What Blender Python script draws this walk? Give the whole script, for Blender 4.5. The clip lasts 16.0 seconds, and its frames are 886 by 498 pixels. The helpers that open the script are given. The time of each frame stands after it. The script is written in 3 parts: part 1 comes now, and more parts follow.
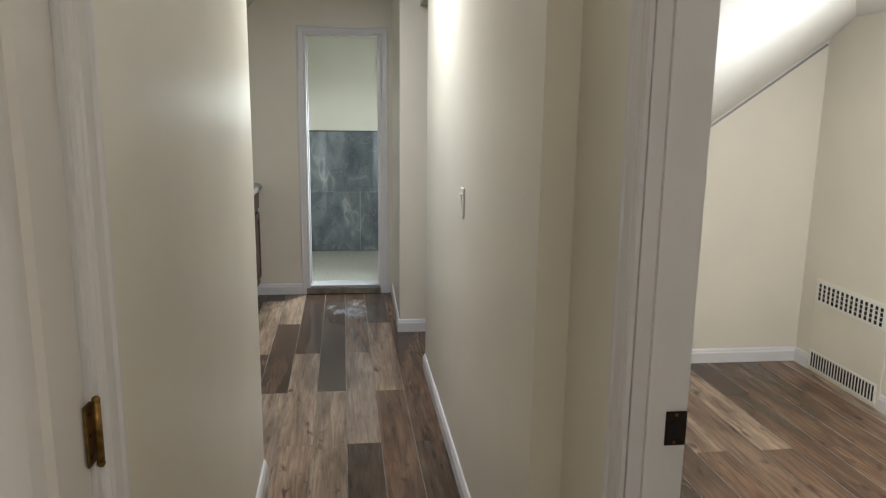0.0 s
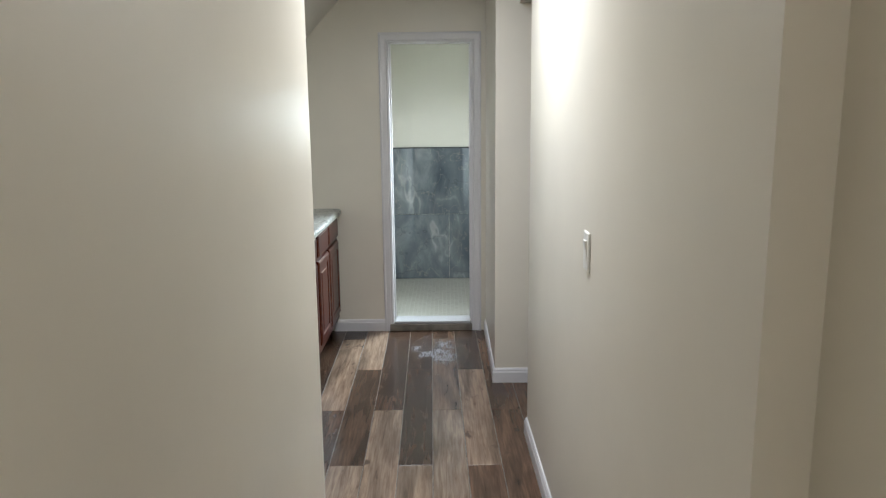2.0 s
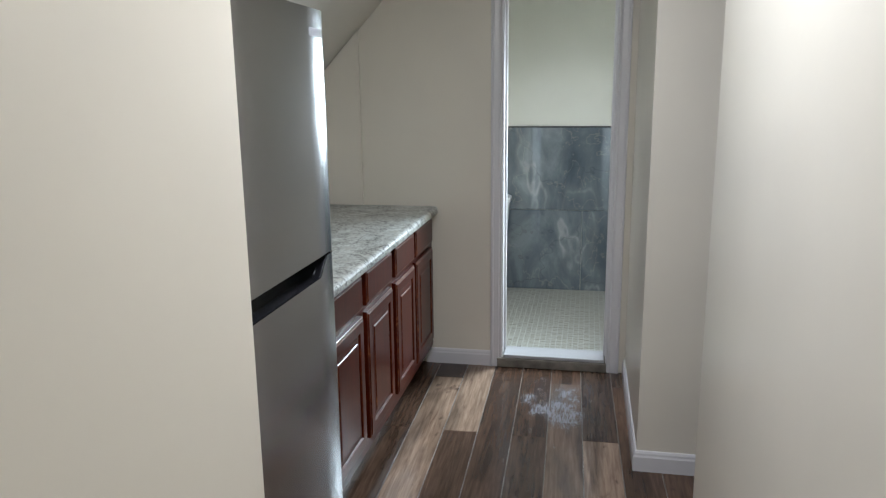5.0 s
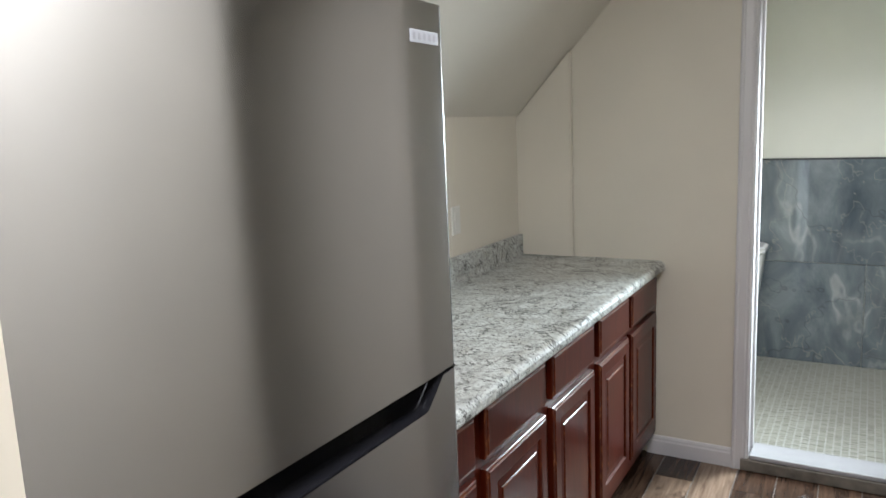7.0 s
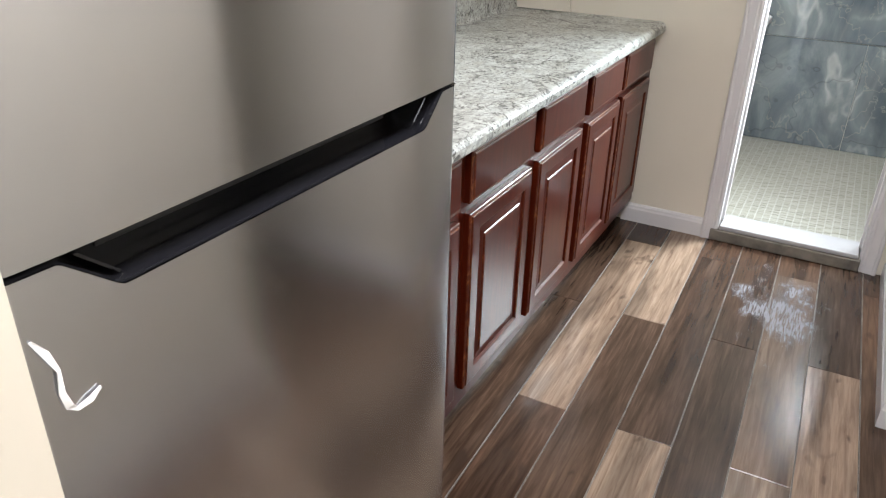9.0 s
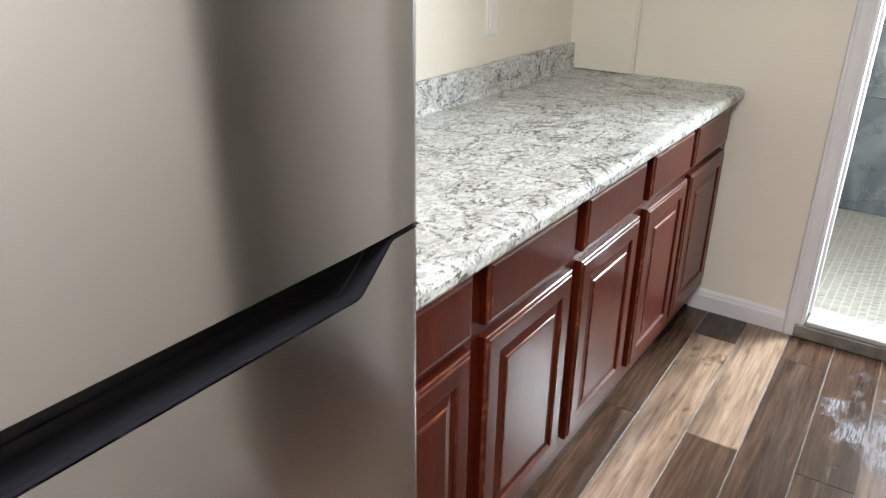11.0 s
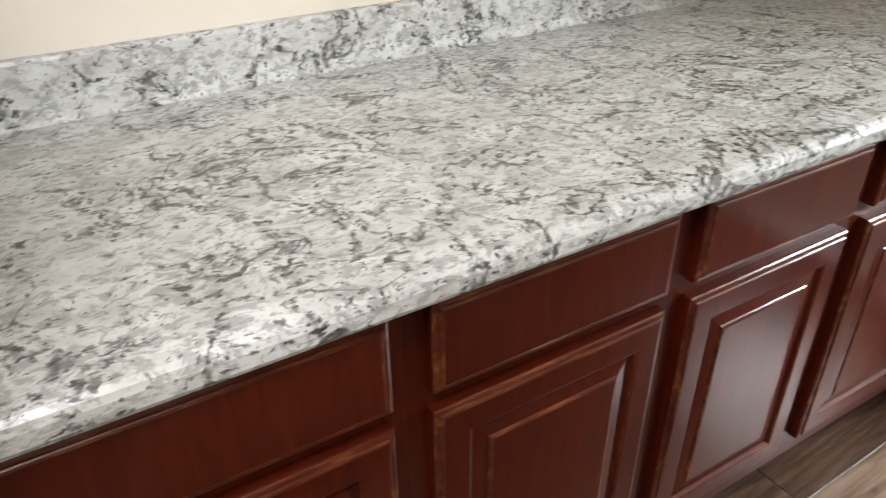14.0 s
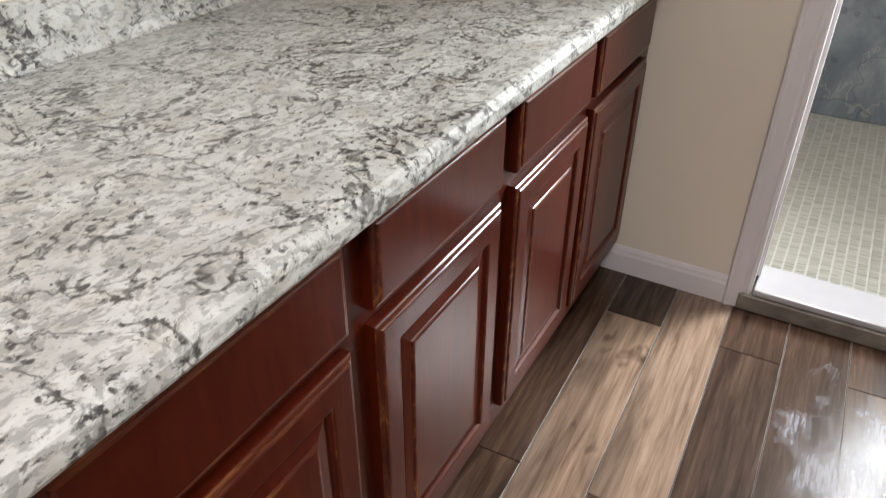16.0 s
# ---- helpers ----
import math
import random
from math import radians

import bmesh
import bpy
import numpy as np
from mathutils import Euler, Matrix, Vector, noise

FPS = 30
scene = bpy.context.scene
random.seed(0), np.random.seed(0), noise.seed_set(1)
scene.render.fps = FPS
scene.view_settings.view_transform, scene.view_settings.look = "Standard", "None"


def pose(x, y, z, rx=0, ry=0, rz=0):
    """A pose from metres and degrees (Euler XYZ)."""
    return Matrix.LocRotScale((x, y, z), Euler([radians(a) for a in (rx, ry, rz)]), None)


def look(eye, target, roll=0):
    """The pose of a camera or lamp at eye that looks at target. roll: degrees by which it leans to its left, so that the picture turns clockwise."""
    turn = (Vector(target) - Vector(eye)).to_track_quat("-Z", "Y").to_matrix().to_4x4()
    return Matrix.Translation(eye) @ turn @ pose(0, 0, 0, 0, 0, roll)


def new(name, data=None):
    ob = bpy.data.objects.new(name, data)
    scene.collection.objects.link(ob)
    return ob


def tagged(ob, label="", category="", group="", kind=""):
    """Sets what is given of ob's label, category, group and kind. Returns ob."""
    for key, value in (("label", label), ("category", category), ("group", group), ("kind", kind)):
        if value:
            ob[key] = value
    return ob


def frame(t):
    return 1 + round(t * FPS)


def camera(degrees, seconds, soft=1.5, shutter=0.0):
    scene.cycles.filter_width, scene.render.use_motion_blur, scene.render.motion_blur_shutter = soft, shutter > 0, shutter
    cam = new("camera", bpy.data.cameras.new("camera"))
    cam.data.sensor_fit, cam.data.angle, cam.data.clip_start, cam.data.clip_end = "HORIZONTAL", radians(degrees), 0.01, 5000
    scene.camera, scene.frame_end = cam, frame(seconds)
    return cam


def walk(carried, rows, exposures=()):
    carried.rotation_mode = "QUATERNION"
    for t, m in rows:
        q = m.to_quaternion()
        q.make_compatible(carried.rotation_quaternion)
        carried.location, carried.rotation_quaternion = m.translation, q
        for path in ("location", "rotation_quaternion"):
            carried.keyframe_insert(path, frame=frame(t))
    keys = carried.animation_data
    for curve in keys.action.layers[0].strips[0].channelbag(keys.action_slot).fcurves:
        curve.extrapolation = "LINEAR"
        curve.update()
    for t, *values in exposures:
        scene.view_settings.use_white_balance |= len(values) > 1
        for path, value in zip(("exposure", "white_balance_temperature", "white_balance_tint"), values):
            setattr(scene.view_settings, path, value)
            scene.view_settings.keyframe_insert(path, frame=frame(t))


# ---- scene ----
cam = camera(62.3, 16.0, soft=1.2, shutter=0.2)
EXPOSURES = [(0, 0.08, 6250, 9), (1.0, 0.36, 6150, 9), (3.0, 0.2, 5900, 11), (5.5, 0.06, 5850, 12), (7.0, 0.36, 6100, 13), (7.5, 0.24, 6150, 13), (8.0, 0.48, 6200, 14), (8.5, 0.84, 6250, 15),
             (11.0, 1.02, 6300, 15), (12.0, 0.66, 6450, 16), (13.0, 0.42, 6600, 17), (14.0, 0.52, 6650, 20), (15.5, 0.46, 6700, 21), (16.0, 0.44, 6700, 21)]
PATH = [
    (0, (0.8, 0.065, 1.558), (1.023, 2.013, 1.166), 0.7),
    (0.5, (0.772, 0.233, 1.56), (0.963, 2.188, 1.181), 0.3),
    (1, (0.847, 0.407, 1.577), (0.869, 2.371, 1.198), -1.1),
    (1.5, (0.865, 0.58, 1.57), (0.769, 2.539, 1.177), -1.5),
    (2, (0.795, 0.782, 1.577), (0.779, 2.749, 1.212), -0.6),
    (2.5, (0.771, 0.965, 1.569), (0.8, 2.933, 1.215), -0.6),
    (3, (0.826, 1.217, 1.574), (0.806, 3.184, 1.21), -0.6),
    (3.2, (0.844, 1.325, 1.568), (0.802, 3.291, 1.204), -0.6),
    (5.3, (0.823, 2.199, 1.52), (0.365, 4.095, 1.076), -0.0),
    (5.5, (0.794, 2.288, 1.51), (0.301, 4.172, 1.052), 0.4),
    (6, (0.761, 2.475, 1.511), (0.293, 4.358, 1.029), 0.9),
    (6.5, (0.772, 2.596, 1.519), (0.108, 4.419, 1.033), -0.8),
    (7, (0.79, 2.747, 1.537), (-0.207, 4.449, 1.209), -2.4),
    (7.5, (0.801, 2.737, 1.569), (-0.276, 4.407, 1.347), -1.1),
    (8, (0.77, 2.754, 1.506), (-0.237, 4.418, 1.039), 1.0),
    (8.5, (0.737, 2.784, 1.437), (-0.133, 4.385, 0.615), 1.1),
    (8.7, (0.732, 2.778, 1.426), (-0.101, 4.355, 0.521), 1.4),
    (10.8, (0.632, 3.129, 1.43), (-0.4, 4.62, 0.585), 0.8),
    (11, (0.634, 3.183, 1.432), (-0.4, 4.693, 0.625), 0.8),
    (11.5, (0.643, 3.374, 1.42), (-0.58, 4.807, 0.748), -0.3),
    (12, (0.615, 3.544, 1.395), (-0.701, 4.851, 0.648), -0.9),
    (12.5, (0.53, 3.711, 1.373), (-0.648, 5.066, 0.491), 1.9),
    (13, (0.515, 3.797, 1.344), (-0.922, 4.782, 0.362), 2.0),
    (13.5, (0.529, 3.849, 1.309), (-1.022, 4.52, 0.24), 0.4),
    (14, (0.57, 3.931, 1.331), (-0.889, 4.807, 0.281), -0.7),
    (14.5, (0.614, 3.996, 1.343), (-0.723, 5.101, 0.347), -1.2),
    (15, (0.579, 4.041, 1.336), (-0.561, 5.375, 0.376), -1.7),
    (15.5, (0.498, 4.102, 1.343), (-0.412, 5.589, 0.363), -0.8),
    (16, (0.44, 4.096, 1.306), (-0.374, 5.554, 0.205), 0.4),
]
walk(cam, [(t, look(eye, target, roll)) for t, eye, target, roll in PATH], exposures=EXPOSURES)

# ---- world and lights ----
world = bpy.data.worlds.new("world")
scene.world = world
world.use_nodes = True
wn = world.node_tree
sky = wn.nodes.new("ShaderNodeTexSky")
sky.sky_type, sky.sun_disc = "NISHITA", False
sky.sun_elevation, sky.sun_rotation = radians(35), radians(60)
wn.links.new(sky.outputs[0], wn.nodes["Background"].inputs[0])
wn.nodes["Background"].inputs[1].default_value = 0.06


def lamp(name, kind, place, power, colour, size=0.2, target=None):
    data = bpy.data.lights.new(name, kind)
    data.energy, data.color = power, colour
    if kind == "AREA":
        data.shape, data.size = "DISK", size
    else:
        data.shadow_soft_size = size
    ob = new(name, data)
    ob.matrix_world = look(place, target) if target else pose(*place)
    return ob


lamp("kitchen_ceiling_lamp", "AREA", (0.73, 3.48, 2.405), 27, (0.985, 0.99, 1.0), 0.58, (0.73, 3.4801, 0))
lamp("bathroom_downlight", "AREA", (0.70, 6.42, 2.405), 7.5, (0.97, 0.985, 1.0), 0.14, (0.70, 6.4201, 0)).data.spread = radians(118)
lamp("bathroom_window_light", "AREA", (1.285, 6.95, 1.48), 21, (0.85, 0.96, 0.95), 0.74, (0.0, 5.2, 0.5)).data.spread = radians(84)
lamp("bedroom_ceiling_lamp", "POINT", (2.75, 2.0, 1.80), 54, (1.0, 0.99, 0.97), 0.16)
# added fill that lifts the entry, no fitting known there
lamp("entry_fill_light", "POINT", (1.0, -0.55, 2.25), 12, (1.0, 0.95, 0.88), 0.10)


# ---- materials ----
def node_material(name):
    m = bpy.data.materials.new(name)
    m.use_nodes = True
    nt = m.node_tree
    return m, nt, nt.nodes["Principled BSDF"]


def add_node(nt, kind, **values):
    n = nt.nodes.new("ShaderNode" + kind)
    for key, value in values.items():
        n.inputs[key].default_value = value
    return n


def ramp(nt, source, stops, ease="LINEAR"):
    n = nt.nodes.new("ShaderNodeValToRGB")
    n.color_ramp.interpolation = ease
    while len(n.color_ramp.elements) < len(stops):
        n.color_ramp.elements.new(0.5)
    for e, (at, c) in zip(n.color_ramp.elements, stops):
        e.position = at
        e.color = (c, c, c, 1) if isinstance(c, (int, float)) else (*c, 1)
    nt.links.new(source, n.inputs[0])
    return n.outputs[0]


def mix(nt, kind, factor, a, b):
    n = nt.nodes.new("ShaderNodeMix")
    n.data_type, n.blend_type = "RGBA", kind
    for socket, value in ((n.inputs[0], factor), (n.inputs[6], a), (n.inputs[7], b)):
        if isinstance(value, (int, float)):
            socket.default_value = value
        elif isinstance(value, tuple):
            socket.default_value = (*value, 1)
        else:
            nt.links.new(value, socket)
    return n.outputs[2]


def coords(nt, scale=(1, 1, 1), shift=None):
    c = nt.nodes.new("ShaderNodeTexCoord")
    mp = nt.nodes.new("ShaderNodeMapping")
    mp.inputs["Scale"].default_value = scale
    nt.links.new(c.outputs["Object"], mp.inputs[0])
    if shift:
        nt.links.new(shift, mp.inputs["Location"])
    return mp.outputs[0]


def noise_of(nt, vector, scale, detail=3.0, rough=0.5, distortion=0.0):
    n = add_node(nt, "TexNoise", Scale=scale, Detail=detail, Roughness=rough, Distortion=distortion)
    nt.links.new(vector, n.inputs["Vector"])
    return n.outputs["Fac"]


def bump(nt, bsdf, height, strength, distance):
    b = add_node(nt, "Bump", Strength=strength, Distance=distance)
    nt.links.new(height, b.inputs["Height"])
    nt.links.new(b.outputs[0], bsdf.inputs["Normal"])


def painted(name, colour, rough, relief=0.12, grime=0.06):
    """Rolled wall paint: fine orange peel, faint cloudy soiling."""
    m, nt, b = node_material(name)
    v = coords(nt)
    cloud = ramp(nt, noise_of(nt, v, 2.2, 4), [(0.3, 1 - grime), (0.7, 1.0)])
    nt.links.new(mix(nt, "MULTIPLY", 1.0, colour, cloud), b.inputs["Base Color"])
    b.inputs["Roughness"].default_value = rough
    peel = noise_of(nt, v, 260, 2)
    wave = noise_of(nt, v, 14, 2)
    both = add_node(nt, "Math")
    both.operation = "MULTIPLY_ADD"
    nt.links.new(wave, both.inputs[0])
    both.inputs[1].default_value = 6.0
    nt.links.new(peel, both.inputs[2])
    bump(nt, b, both.outputs[0], relief, 0.0006)
    return m


def wood_planks(name):
    """Vinyl plank, tone by plank, streaks and knots along its length."""
    m, nt, b = node_material(name)
    info = nt.nodes.new("ShaderNodeObjectInfo")
    sep = nt.nodes.new("ShaderNodeVectorMath")
    sep.operation = "SCALE"
    sep.inputs[0].default_value = (37.0, 53.0, 11.0)
    nt.links.new(info.outputs["Random"], sep.inputs["Scale"])
    v = coords(nt, (1, 0.06, 1), sep.outputs[0])
    streak = noise_of(nt, v, 75, 6, 0.62, 0.5)
    v2 = coords(nt, (1, 0.16, 1), sep.outputs[0])
    broad = noise_of(nt, v2, 11, 3, 0.5, 0.8)
    v3 = coords(nt, (1, 0.45, 1), sep.outputs[0])
    knots = noise_of(nt, v3, 17, 2, 0.5, 0.3)
    tone = nt.nodes.new("ShaderNodeSeparateColor")
    nt.links.new(info.outputs["Color"], tone.inputs[0])
    light = ramp(nt, streak, [(0.28, (0.15, 0.108, 0.079)), (0.44, (0.245, 0.187, 0.140)), (0.56, (0.31, 0.245, 0.187)), (0.74, (0.39, 0.32, 0.252))])
    dark = ramp(nt, streak, [(0.28, (0.026, 0.0155, 0.0105)), (0.5, (0.050, 0.0315, 0.0220)), (0.75, (0.092, 0.061, 0.043))])
    base = mix(nt, "MIX", tone.outputs[0], dark, light)
    warm = mix(nt, "MULTIPLY", tone.outputs[1], base, (1.18, 0.93, 0.78))
    shade = ramp(nt, broad, [(0.32, 0.5), (0.62, 1.1)])
    c = mix(nt, "MULTIPLY", 1.0, warm, shade)
    spots = ramp(nt, knots, [(0.64, 0.0), (0.74, 0.8)])
    c = mix(nt, "MIX", spots, c, (0.045, 0.028, 0.02))
    nt.links.new(c, b.inputs["Base Color"])
    b.inputs["Roughness"].default_value = 0.21
    b.inputs["Specular IOR Level"].default_value = 0.4
    bump(nt, b, streak, 0.10, 0.0008)
    return m


def cherry(name):
    """Stained cherry with a lacquer coat; grain along local z."""
    m, nt, b = node_material(name)
    v = coords(nt, (1, 1, 0.12))
    grain = noise_of(nt, v, 70, 5, 0.6, 0.5)
    broad = noise_of(nt, coords(nt, (1, 1, 0.3)), 6, 3)
    c = ramp(nt, grain, [(0.3, (0.045, 0.0044, 0.0010)), (0.55, (0.058, 0.0064, 0.0014)), (0.8, (0.078, 0.0105, 0.0024))])
    c = mix(nt, "MULTIPLY", 1.0, c, ramp(nt, broad, [(0.3, 0.8), (0.7, 1.15)]))
    nt.links.new(c, b.inputs["Base Color"])
    b.inputs["Roughness"].default_value = 0.45
    b.inputs["Specular IOR Level"].default_value = 0.10
    b.inputs["Coat Weight"].default_value = 0.45
    b.inputs["Coat Roughness"].default_value = 0.15
    bump(nt, b, grain, 0.05, 0.0005)
    return m


def rubbed_cherry(name):
    """The moulded edges, where handling has rubbed the stain down to orange-brown streaks."""
    m, nt, b = node_material(name)
    v = coords(nt, (1, 0.06, 0.25))
    worn = noise_of(nt, v, 160, 4, 0.6, 0.2)
    c = ramp(nt, worn, [(0.40, (0.052, 0.0060, 0.0022)), (0.56, (0.085, 0.018, 0.0055)), (0.70, (0.20, 0.066, 0.019))])
    nt.links.new(c, b.inputs["Base Color"])
    b.inputs["Roughness"].default_value = 0.4
    b.inputs["Specular IOR Level"].default_value = 0.15
    b.inputs["Coat Weight"].default_value = 0.7
    b.inputs["Coat Roughness"].default_value = 0.14
    return m


def granite(name):
    """Laminate printed as pale granite: white and grey patches, charcoal and brown flakes, broken dark veins."""
    m, nt, b = node_material(name)
    turn = coords(nt)
    warp = add_node(nt, "TexNoise", Scale=11.0, Detail=3.0)
    nt.links.new(turn, warp.inputs["Vector"])
    bend = mix(nt, "LINEAR_LIGHT", 0.022, turn, warp.outputs["Color"])
    st = nt.nodes.new("ShaderNodeMapping")
    st.inputs["Rotation"].default_value = (0, 0, radians(-28))
    st.inputs["Scale"].default_value = (1.0, 0.68, 1.0)
    nt.links.new(bend, st.inputs[0])
    v = st.outputs[0]

    def plus(a, b2, k):
        n = add_node(nt, "Math")
        n.operation = "MULTIPLY_ADD"
        nt.links.new(b2, n.inputs[0])
        n.inputs[1].default_value = k
        nt.links.new(a, n.inputs[2])
        return n.outputs[0]
    drift = noise_of(nt, bend, 7.5, 3, 0.6)
    vein = noise_of(nt, bend, 5.6, 4, 0.6, 0.7)
    near_vein = ramp(nt, vein, [(0.455, 0.0), (0.495, 1.0), (0.505, 1.0), (0.545, 0.0)], "EASE")
    c = ramp(nt, noise_of(nt, v, 19, 4, 0.6), [(0.32, (0.44, 0.45, 0.42)), (0.50, (0.55, 0.572, 0.545)), (0.66, (0.64, 0.668, 0.64))])
    warm = ramp(nt, noise_of(nt, v, 26, 3, 0.55), [(0.56, 0.0), (0.68, 0.55)])
    c = mix(nt, "MIX", warm, c, (0.44, 0.425, 0.36))
    grey = plus(noise_of(nt, v, 84, 5, 0.66, 0.3), drift, 0.20)
    c = mix(nt, "MIX", ramp(nt, grey, [(0.592, 0.0), (0.668, 0.7)]), c, (0.26, 0.265, 0.25))
    fine = noise_of(nt, v, 210, 3, 0.6)
    c = mix(nt, "MIX", ramp(nt, fine, [(0.58, 0.0), (0.68, 0.4)]), c, (0.27, 0.265, 0.245))
    flake = plus(plus(noise_of(nt, v, 122, 5, 0.62, 0.2), drift, 0.16), near_vein, 0.085)
    c = mix(nt, "MIX", ramp(nt, flake, [(0.670, 0.0), (0.708, 0.85)]), c, (0.125, 0.122, 0.112))
    c = mix(nt, "MIX", ramp(nt, flake, [(0.732, 0.0), (0.767, 0.92)]), c, (0.035, 0.034, 0.033))
    line = ramp(nt, vein, [(0.482, 0.0), (0.496, 0.75), (0.504, 0.75), (0.518, 0.0)])
    gaps = ramp(nt, noise_of(nt, v, 40, 4, 0.65), [(0.42, 0.0), (0.52, 1.0)])
    c = mix(nt, "MIX", mix(nt, "MULTIPLY", 1.0, line, gaps), c, (0.075, 0.072, 0.066))
    rust = ramp(nt, noise_of(nt, v, 58, 2, 0.5, 0.6), [(0.66, 0.0), (0.74, 0.5)])
    c = mix(nt, "MIX", rust, c, (0.18, 0.15, 0.118))
    nt.links.new(c, b.inputs["Base Color"])
    b.inputs["Roughness"].default_value = 0.36
    bump(nt, b, fine, 0.06, 0.0003)
    return m


def brushed_steel(name):
    """Stainless sheet, brushed across: reflections smear up and down and stay crisp sideways."""
    m, nt, b = node_material(name)
    lines = noise_of(nt, coords(nt, (1, 1.2, 420)), 3.0, 3)
    smudge = noise_of(nt, coords(nt), 4, 3)
    nt.links.new(ramp(nt, smudge, [(0.3, (0.50, 0.507, 0.525)), (0.7, (0.54, 0.545, 0.56))]), b.inputs["Base Color"])
    nt.links.new(ramp(nt, noise_of(nt, coords(nt), 7, 5, 0.6), [(0.3, 0.15), (0.7, 0.18)]), b.inputs["Roughness"])
    b.inputs["Metallic"].default_value = 1.0
    b.inputs["Anisotropic"].default_value = 0.87
    up = add_node(nt, "CombineXYZ", X=0.0, Y=0.0, Z=1.0)
    nt.links.new(up.outputs[0], b.inputs["Tangent"])
    bump(nt, b, lines, 0.012, 0.0002)
    return m


def marble_tile(name):
    """Polished grey-blue marble-look porcelain: smoky clouds, long pale veins, dark cracks."""
    m, nt, b = node_material(name)
    info = nt.nodes.new("ShaderNodeObjectInfo")
    sc = nt.nodes.new("ShaderNodeVectorMath")
    sc.operation = "SCALE"
    sc.inputs[0].default_value = (9.0, 4.0, 7.0)
    nt.links.new(info.outputs["Random"], sc.inputs["Scale"])
    v = coords(nt, (1, 1, 1), sc.outputs[0])
    slant = nt.nodes.new("ShaderNodeMapping")
    slant.inputs["Rotation"].default_value = (0, radians(34), 0)
    slant.inputs["Scale"].default_value = (1.0, 1.0, 0.42)
    nt.links.new(v, slant.inputs[0])
    w = slant.outputs[0]
    cloud = noise_of(nt, w, 4.2, 6, 0.62, 0.7)
    vein = noise_of(nt, w, 1.5, 4, 0.5, 0.25)
    hair = noise_of(nt, v, 3.0, 4, 0.55, 0.5)
    crack = noise_of(nt, v, 1.5, 4, 0.5, 0.2)
    c = ramp(nt, cloud, [(0.30, (0.070, 0.088, 0.104)), (0.50, (0.125, 0.150, 0.168)), (0.64, (0.20, 0.225, 0.24)), (0.76, (0.30, 0.315, 0.31))])
    wide = ramp(nt, vein, [(0.465, 0.0), (0.498, 0.15), (0.502, 0.15), (0.535, 0.0)])
    c = mix(nt, "MIX", wide, c, (0.40, 0.42, 0.42))
    line = ramp(nt, vein, [(0.492, 0.0), (0.4985, 0.36), (0.5015, 0.36), (0.508, 0.0)])
    c = mix(nt, "MIX", mix(nt, "MULTIPLY", 1.0, line, ramp(nt, cloud, [(0.42, 0.1), (0.58, 1.0)])), c, (0.52, 0.52, 0.49))
    thin = ramp(nt, hair, [(0.493, 0.0), (0.5, 0.35), (0.507, 0.0)])
    c = mix(nt, "MIX", thin, c, (0.38, 0.36, 0.32))
    dark = ramp(nt, crack, [(0.496, 0.0), (0.5, 0.4), (0.504, 0.0)])
    c = mix(nt, "MIX", dark, c, (0.04, 0.045, 0.05))
    nt.links.new(c, b.inputs["Base Color"])
    b.inputs["Roughness"].default_value = 0.05
    return m


def plain(name, colour, rough, metal=0.0, vary=0.1, scale=20.0, relief=0.05):
    m, nt, b = node_material(name)
    n = noise_of(nt, coords(nt), scale, 4)
    nt.links.new(mix(nt, "MULTIPLY", 1.0, colour, ramp(nt, n, [(0.3, 1 - vary), (0.7, 1.0)])), b.inputs["Base Color"])
    b.inputs["Roughness"].default_value, b.inputs["Metallic"].default_value = rough, metal
    if relief:
        bump(nt, b, n, relief, 0.001)
    return m


def mosaic_tone(name):
    m, nt, b = node_material(name)
    geo = nt.nodes.new("ShaderNodeNewGeometry")
    c = ramp(nt, geo.outputs["Random Per Island"], [(0.0, (0.25, 0.247, 0.20)), (0.5, (0.285, 0.28, 0.235)), (1.0, (0.32, 0.315, 0.27))])
    nt.links.new(c, b.inputs["Base Color"])
    b.inputs["Roughness"].default_value = 0.35
    return m


CREAM = painted("cream_satin_paint", (0.74, 0.695, 0.595), 0.34)
CEIL = painted("ceiling_cream_paint", (0.71, 0.68, 0.61), 0.42)
BRIGHT = painted("white_ceiling_paint", (0.82, 0.82, 0.80), 0.5)
BATHP = painted("pale_bathroom_paint", (0.72, 0.71, 0.63), 0.42)
TRIM = painted("white_trim_enamel", (0.70, 0.69, 0.70), 0.32, 0.08, 0.1)
DOORP = painted("white_door_enamel", (0.66, 0.63, 0.60), 0.35, 0.08, 0.08)
PLANK = wood_planks("vinyl_plank")
CHERRY = cherry("cherry_stain")
RUBBED = rubbed_cherry("rubbed_cherry_edge")
GRANITE = granite("granite_laminate")
STEEL = brushed_steel("brushed_steel")
TILE = marble_tile("marble_porcelain")
MOSAIC = mosaic_tone("mosaic_glass")
GROUT = plain("white_grout", (0.43, 0.43, 0.395), 0.8)
DARKSUB = plain("dark_subfloor", (0.035, 0.028, 0.023), 0.8)
BLACK = plain("black_plastic", (0.004, 0.004, 0.005), 0.18, 0, 0.2, 30, 0)
LIP = plain("polished_dark_lip", (0.010, 0.010, 0.012), 0.12, 0.0, 0.1, 30, 0)
GRIPGREY = plain("grip_reflection_grey", (0.018, 0.018, 0.019), 0.4, 0.0, 0.1, 30, 0)
CHARCOAL = plain("charcoal_sheet_metal", (0.06, 0.062, 0.066), 0.45)
PLASTIC = plain("white_switch_plastic", (0.78, 0.77, 0.72), 0.3, 0, 0.04)
